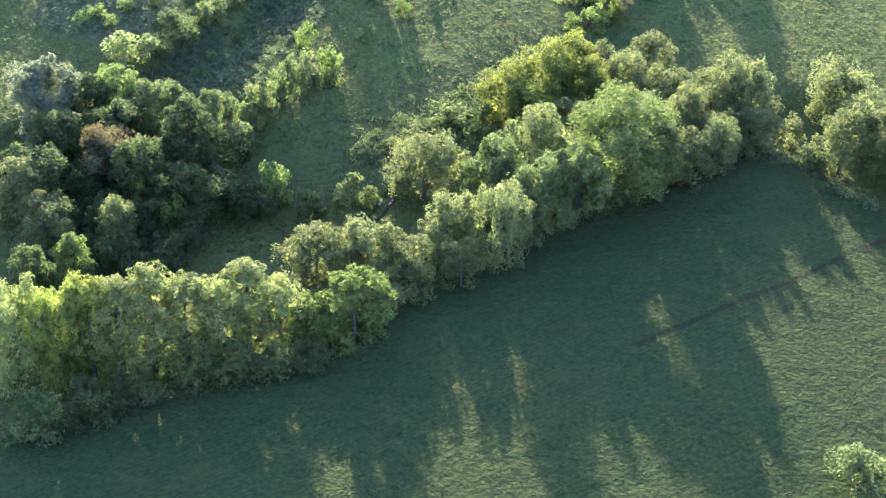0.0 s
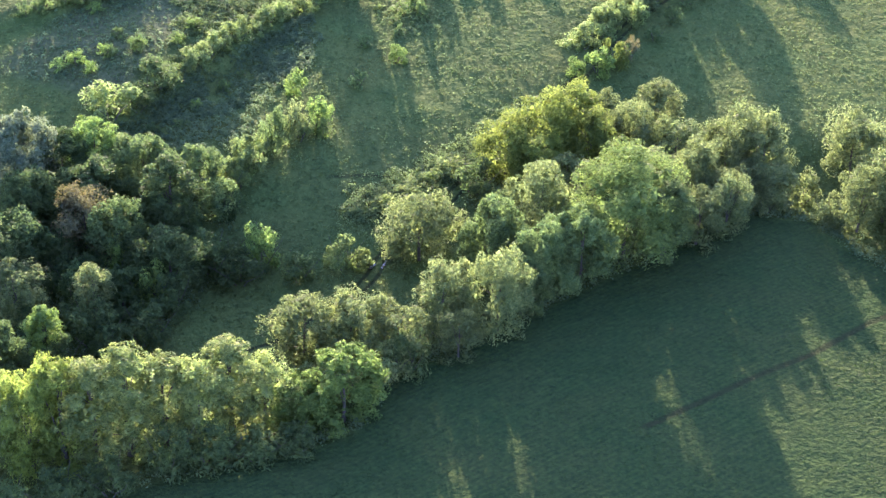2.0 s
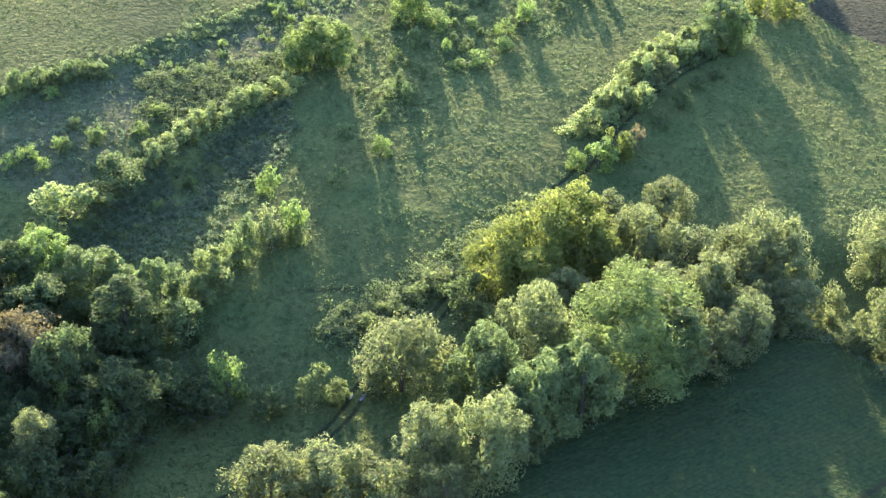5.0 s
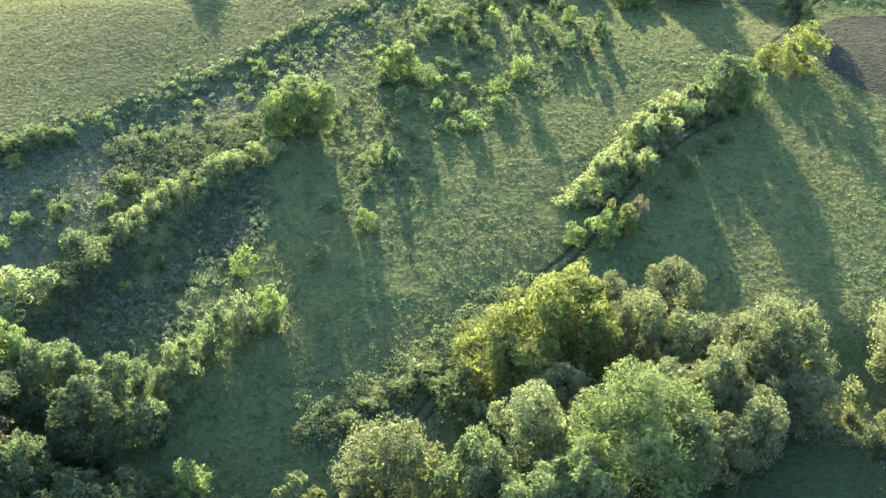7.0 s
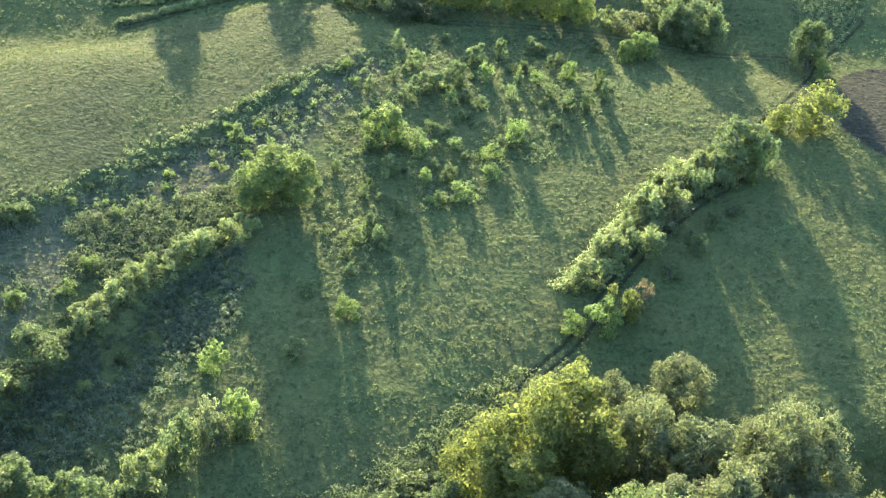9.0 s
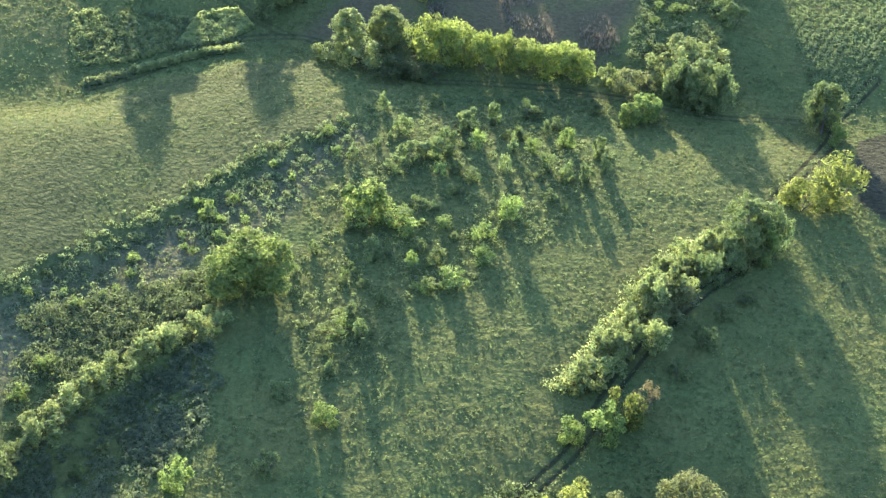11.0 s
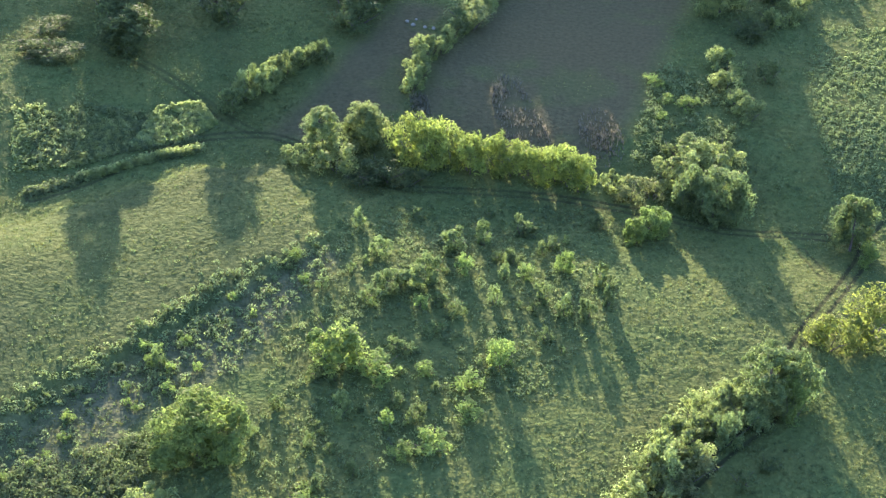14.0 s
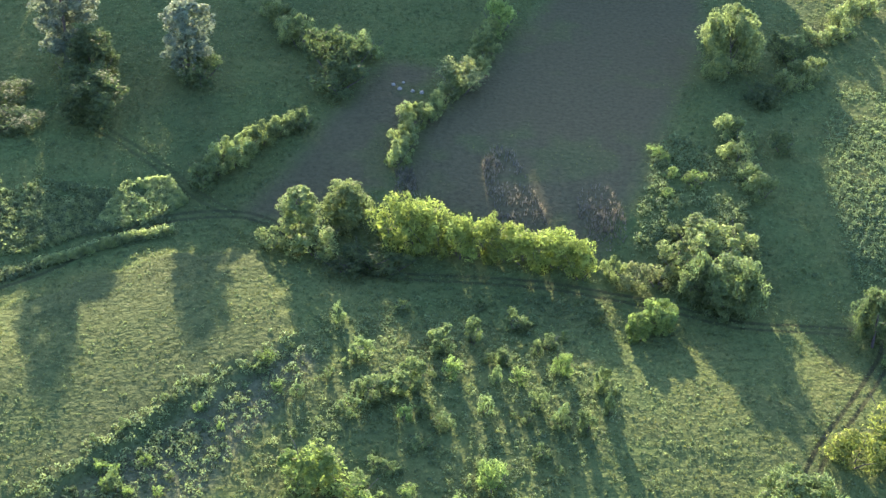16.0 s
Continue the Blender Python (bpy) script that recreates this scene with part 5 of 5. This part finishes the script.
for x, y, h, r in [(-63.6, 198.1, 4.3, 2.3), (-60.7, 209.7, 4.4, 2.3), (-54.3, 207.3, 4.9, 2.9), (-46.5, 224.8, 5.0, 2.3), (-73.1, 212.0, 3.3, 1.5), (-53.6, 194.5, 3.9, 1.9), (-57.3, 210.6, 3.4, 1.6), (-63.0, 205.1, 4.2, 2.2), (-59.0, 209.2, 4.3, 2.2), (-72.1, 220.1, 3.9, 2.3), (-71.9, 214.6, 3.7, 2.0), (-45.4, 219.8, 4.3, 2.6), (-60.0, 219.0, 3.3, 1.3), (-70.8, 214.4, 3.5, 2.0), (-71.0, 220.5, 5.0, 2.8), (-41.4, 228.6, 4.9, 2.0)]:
    plant("alder_tree", "wdk", "broadleaf tree in the wood, leaves coloured darker for the shade", "tree", "wood young", x, y, h, r)
for x, y, h, r in [(-6.2, 305.6, 1.4, 0.8), (-21.8, 287.2, 1.8, 1.1), (-25.5, 292.5, 1.0, 0.6), (-0.2, 319.2, 1.0, 0.6), (-2.3, 358.6, 1.7, 0.7), (0.9, 345.1, 2.0, 0.9), (2.7, 333.6, 0.9, 0.5), (-10.6, 322.2, 1.6, 0.9), (-7.2, 327.0, 1.5, 0.8), (-3.0, 313.3, 1.2, 0.7), (-13.4, 338.8, 1.2, 0.7), (-19.8, 315.3, 1.3, 0.8), (-18.5, 341.3, 1.4, 0.6), (0.7, 346.3, 0.9, 0.5), (-23.0, 327.4, 1.1, 0.5), (-17.4, 342.2, 1.2, 0.5), (6.3, 326.8, 1.9, 1.1), (-11.6, 318.0, 1.2, 0.7), (-11.6, 356.1, 0.9, 0.4), (-0.8, 344.7, 1.5, 0.9), (-16.0, 310.1, 1.1, 0.5), (-7.3, 340.3, 1.1, 0.5), (-7.0, 346.6, 1.1, 0.7)]:
    plant("scrub_bush", "sml", "small green scrub bush growing in the rough meadow", "shrub", "rough meadow bush", x, y, h, r)
for x, y, h, r in [(-0.5, 324.2, 1.5, 0.8), (-13.7, 334.7, 1.4, 0.7), (5.3, 347.8, 2.2, 0.9), (-22.0, 319.5, 1.9, 0.8), (6.9, 349.4, 2.2, 1.2), (-20.1, 339.2, 1.6, 0.7), (8.9, 352.3, 1.4, 0.6), (-18.8, 302.5, 1.3, 0.8), (-20.7, 306.9, 0.9, 0.4), (4.6, 332.9, 1.6, 1.0), (-28.3, 304.2, 1.7, 0.8), (14.4, 340.4, 1.7, 1.1), (-9.8, 308.6, 1.4, 0.8), (8.1, 332.2, 1.9, 1.0), (8.5, 324.4, 1.3, 0.5), (-13.1, 325.4, 1.1, 0.5), (-26.2, 309.6, 2.0, 0.9), (-17.4, 292.4, 1.6, 0.9), (-21.1, 347.5, 0.8, 0.3), (-20.1, 305.5, 0.9, 0.5), (-12.7, 356.3, 1.8, 0.9), (-8.5, 326.8, 1.6, 1.0), (-19.6, 295.9, 2.2, 1.2)]:
    plant("scrub_bush", "sml", "small green scrub bush growing in the rough meadow", "shrub", "rough meadow bush", x, y, h, r)
for x, y, h, r in [(-0.7, 319.2, 0.8, 0.4), (-1.9, 320.8, 1.0, 0.4), (-18.8, 322.6, 1.6, 0.9), (-22.4, 315.8, 1.9, 1.0), (-7.9, 333.0, 1.9, 1.1), (-23.7, 335.0, 1.8, 0.9), (-11.6, 312.1, 1.8, 1.1), (-17.1, 289.5, 1.3, 0.8), (-14.2, 319.8, 2.1, 1.1), (4.0, 353.7, 1.9, 1.2), (1.7, 344.3, 1.5, 0.8), (13.4, 357.7, 2.1, 1.1), (-7.1, 315.1, 1.3, 0.8), (0.9, 345.7, 1.7, 0.7), (-9.1, 309.7, 2.2, 1.2), (-12.9, 322.7, 2.0, 1.1), (-10.1, 343.1, 1.1, 0.6), (-5.4, 330.9, 2.2, 1.3)]:
    plant("scrub_bush", "sml", "small green scrub bush growing in the rough meadow", "shrub", "rough meadow bush", x, y, h, r)
for x, y, h, r in [(-36.8, 315.7, 1.3, 0.6), (-61.7, 293.2, 1.2, 0.7), (-51.3, 298.0, 0.9, 0.5), (-40.1, 315.2, 1.5, 0.7), (-34.9, 330.1, 1.2, 0.6), (-42.9, 307.3, 0.9, 0.5), (-50.1, 304.4, 1.6, 0.9), (-31.7, 327.6, 1.3, 0.5), (-55.4, 292.4, 1.7, 1.0), (-42.8, 316.0, 1.7, 0.8), (-44.8, 311.1, 1.1, 0.5), (-39.5, 311.1, 1.6, 0.9), (-57.3, 294.9, 1.2, 0.5), (-26.1, 335.6, 1.7, 0.8), (-28.1, 340.5, 1.6, 0.9), (-49.9, 300.8, 1.4, 0.7), (-40.1, 321.9, 0.9, 0.5), (-52.6, 295.7, 1.1, 0.6), (-44.0, 308.2, 1.0, 0.5), (-44.0, 319.0, 1.7, 0.9), (-42.5, 318.7, 1.5, 0.7), (-39.0, 320.6, 1.4, 0.8)]:
    plant("sapling", "lit", "bright green young sapling on the fallow strip", "shrub", "fallow sapling", x, y, h, r)

# ---- small things: pale stones in the far plot, puddles in the ruts of the wooded track ----
def stone_material():
    m, nodes, links = material("pale_stone")
    surface, out = nodes.new("ShaderNodeBsdfPrincipled"), nodes.new("ShaderNodeOutputMaterial")
    links.new(ramp(nodes, links, noise_at(nodes, links, 5.0), [(0.3, (0.19, 0.175, 0.115)), (0.7, (0.32, 0.295, 0.2))]), surface.inputs["Base Color"])
    surface.inputs["Roughness"].default_value = 0.85
    links.new(surface.outputs[0], out.inputs["Surface"])
    return m


def water_material():
    m, nodes, links = material("muddy_water")
    surface, out = nodes.new("ShaderNodeBsdfPrincipled"), nodes.new("ShaderNodeOutputMaterial")
    links.new(ramp(nodes, links, noise_at(nodes, links, 1.5), [(0.3, (0.03, 0.028, 0.02)), (0.7, (0.05, 0.045, 0.034))]), surface.inputs["Base Color"])
    surface.inputs["Roughness"].default_value = 0.06
    links.new(surface.outputs[0], out.inputs["Surface"])
    return m


STONE, WATER = stone_material(), water_material()


def pale_stone(x, y, size, seed):
    rnd = random.Random(seed)
    bm = bmesh.new()
    bmesh.ops.create_icosphere(bm, subdivisions=2, radius=size)
    for v in bm.verts:
        v.co *= 1 + rnd.uniform(-0.16, 0.16)
        v.co.z *= 0.75
    me = bpy.data.meshes.new("pale_stone")
    bm.to_mesh(me)
    bm.free()
    me.materials.append(STONE)
    ob = new("pale_stone", me)
    ob.matrix_basis = pose(x, y, float(lie(np.array([x]), np.array([y]))[0][0]) + 0.3 * size, 0, 0, rnd.uniform(0, 360))
    tagged(ob, "pale grey field stone lying on the bare plot", "stone", "stones on the far plot")


for k, (x, y, size) in enumerate([(-18.9, 413.7, 0.34), (-17.8, 412.4, 0.4), (-15.7, 411.9, 0.32), (-14.2, 411.6, 0.36), (-17.4, 414.6, 0.25)]):
    pale_stone(x, y, size, 70 + k)


def puddle(x, y, turn, length, width, seed):
    """A shallow sheet of rain water with an uneven rim, lying in a rut."""
    rnd = random.Random(seed)
    rim = [(math.cos(q) * length * (0.5 + rnd.uniform(-0.06, 0.06)), math.sin(q) * width * (0.5 + rnd.uniform(-0.1, 0.1))) for q in (2 * math.pi * k / 22 for k in range(22))]
    bm = bmesh.new()
    low = [bm.verts.new((a, b, -0.2)) for a, b in rim]
    top = [bm.verts.new((a, b, 0.0)) for a, b in rim]
    bm.faces.new(top)
    for k in range(22):
        bm.faces.new((low[k - 1], low[k], top[k], top[k - 1]))
    me = bpy.data.meshes.new("puddle")
    bm.to_mesh(me)
    bm.free()
    me.materials.append(WATER)
    ob = new("puddle", me)
    px, py = np.array([x]), np.array([y])
    ob.matrix_basis = pose(x, y, float(lie(px, py)[0][0]) + 0.06, 0, 0, turn)
    tagged(ob, "shallow rain puddle in a rut of the dirt track", "puddle", "puddles in the track")


HERE = min(range(1, len(TRACK) - 1), key=lambda k: (TRACK[k][0] + 16.6) ** 2 + (TRACK[k][1] - 220.0) ** 2)
(ax, ay), (bx, by) = TRACK[HERE - 1], TRACK[HERE + 1]
AIM = math.atan2(by - ay, bx - ax)
for along, aside, length in ((-0.6, 0.75, 2.8), (0.5, -0.75, 3.4)):
    puddle(TRACK[HERE][0] + math.cos(AIM) * along - math.sin(AIM) * aside, TRACK[HERE][1] + math.sin(AIM) * along + math.cos(AIM) * aside, math.degrees(AIM), length, 0.55, 90 + int(length * 10))
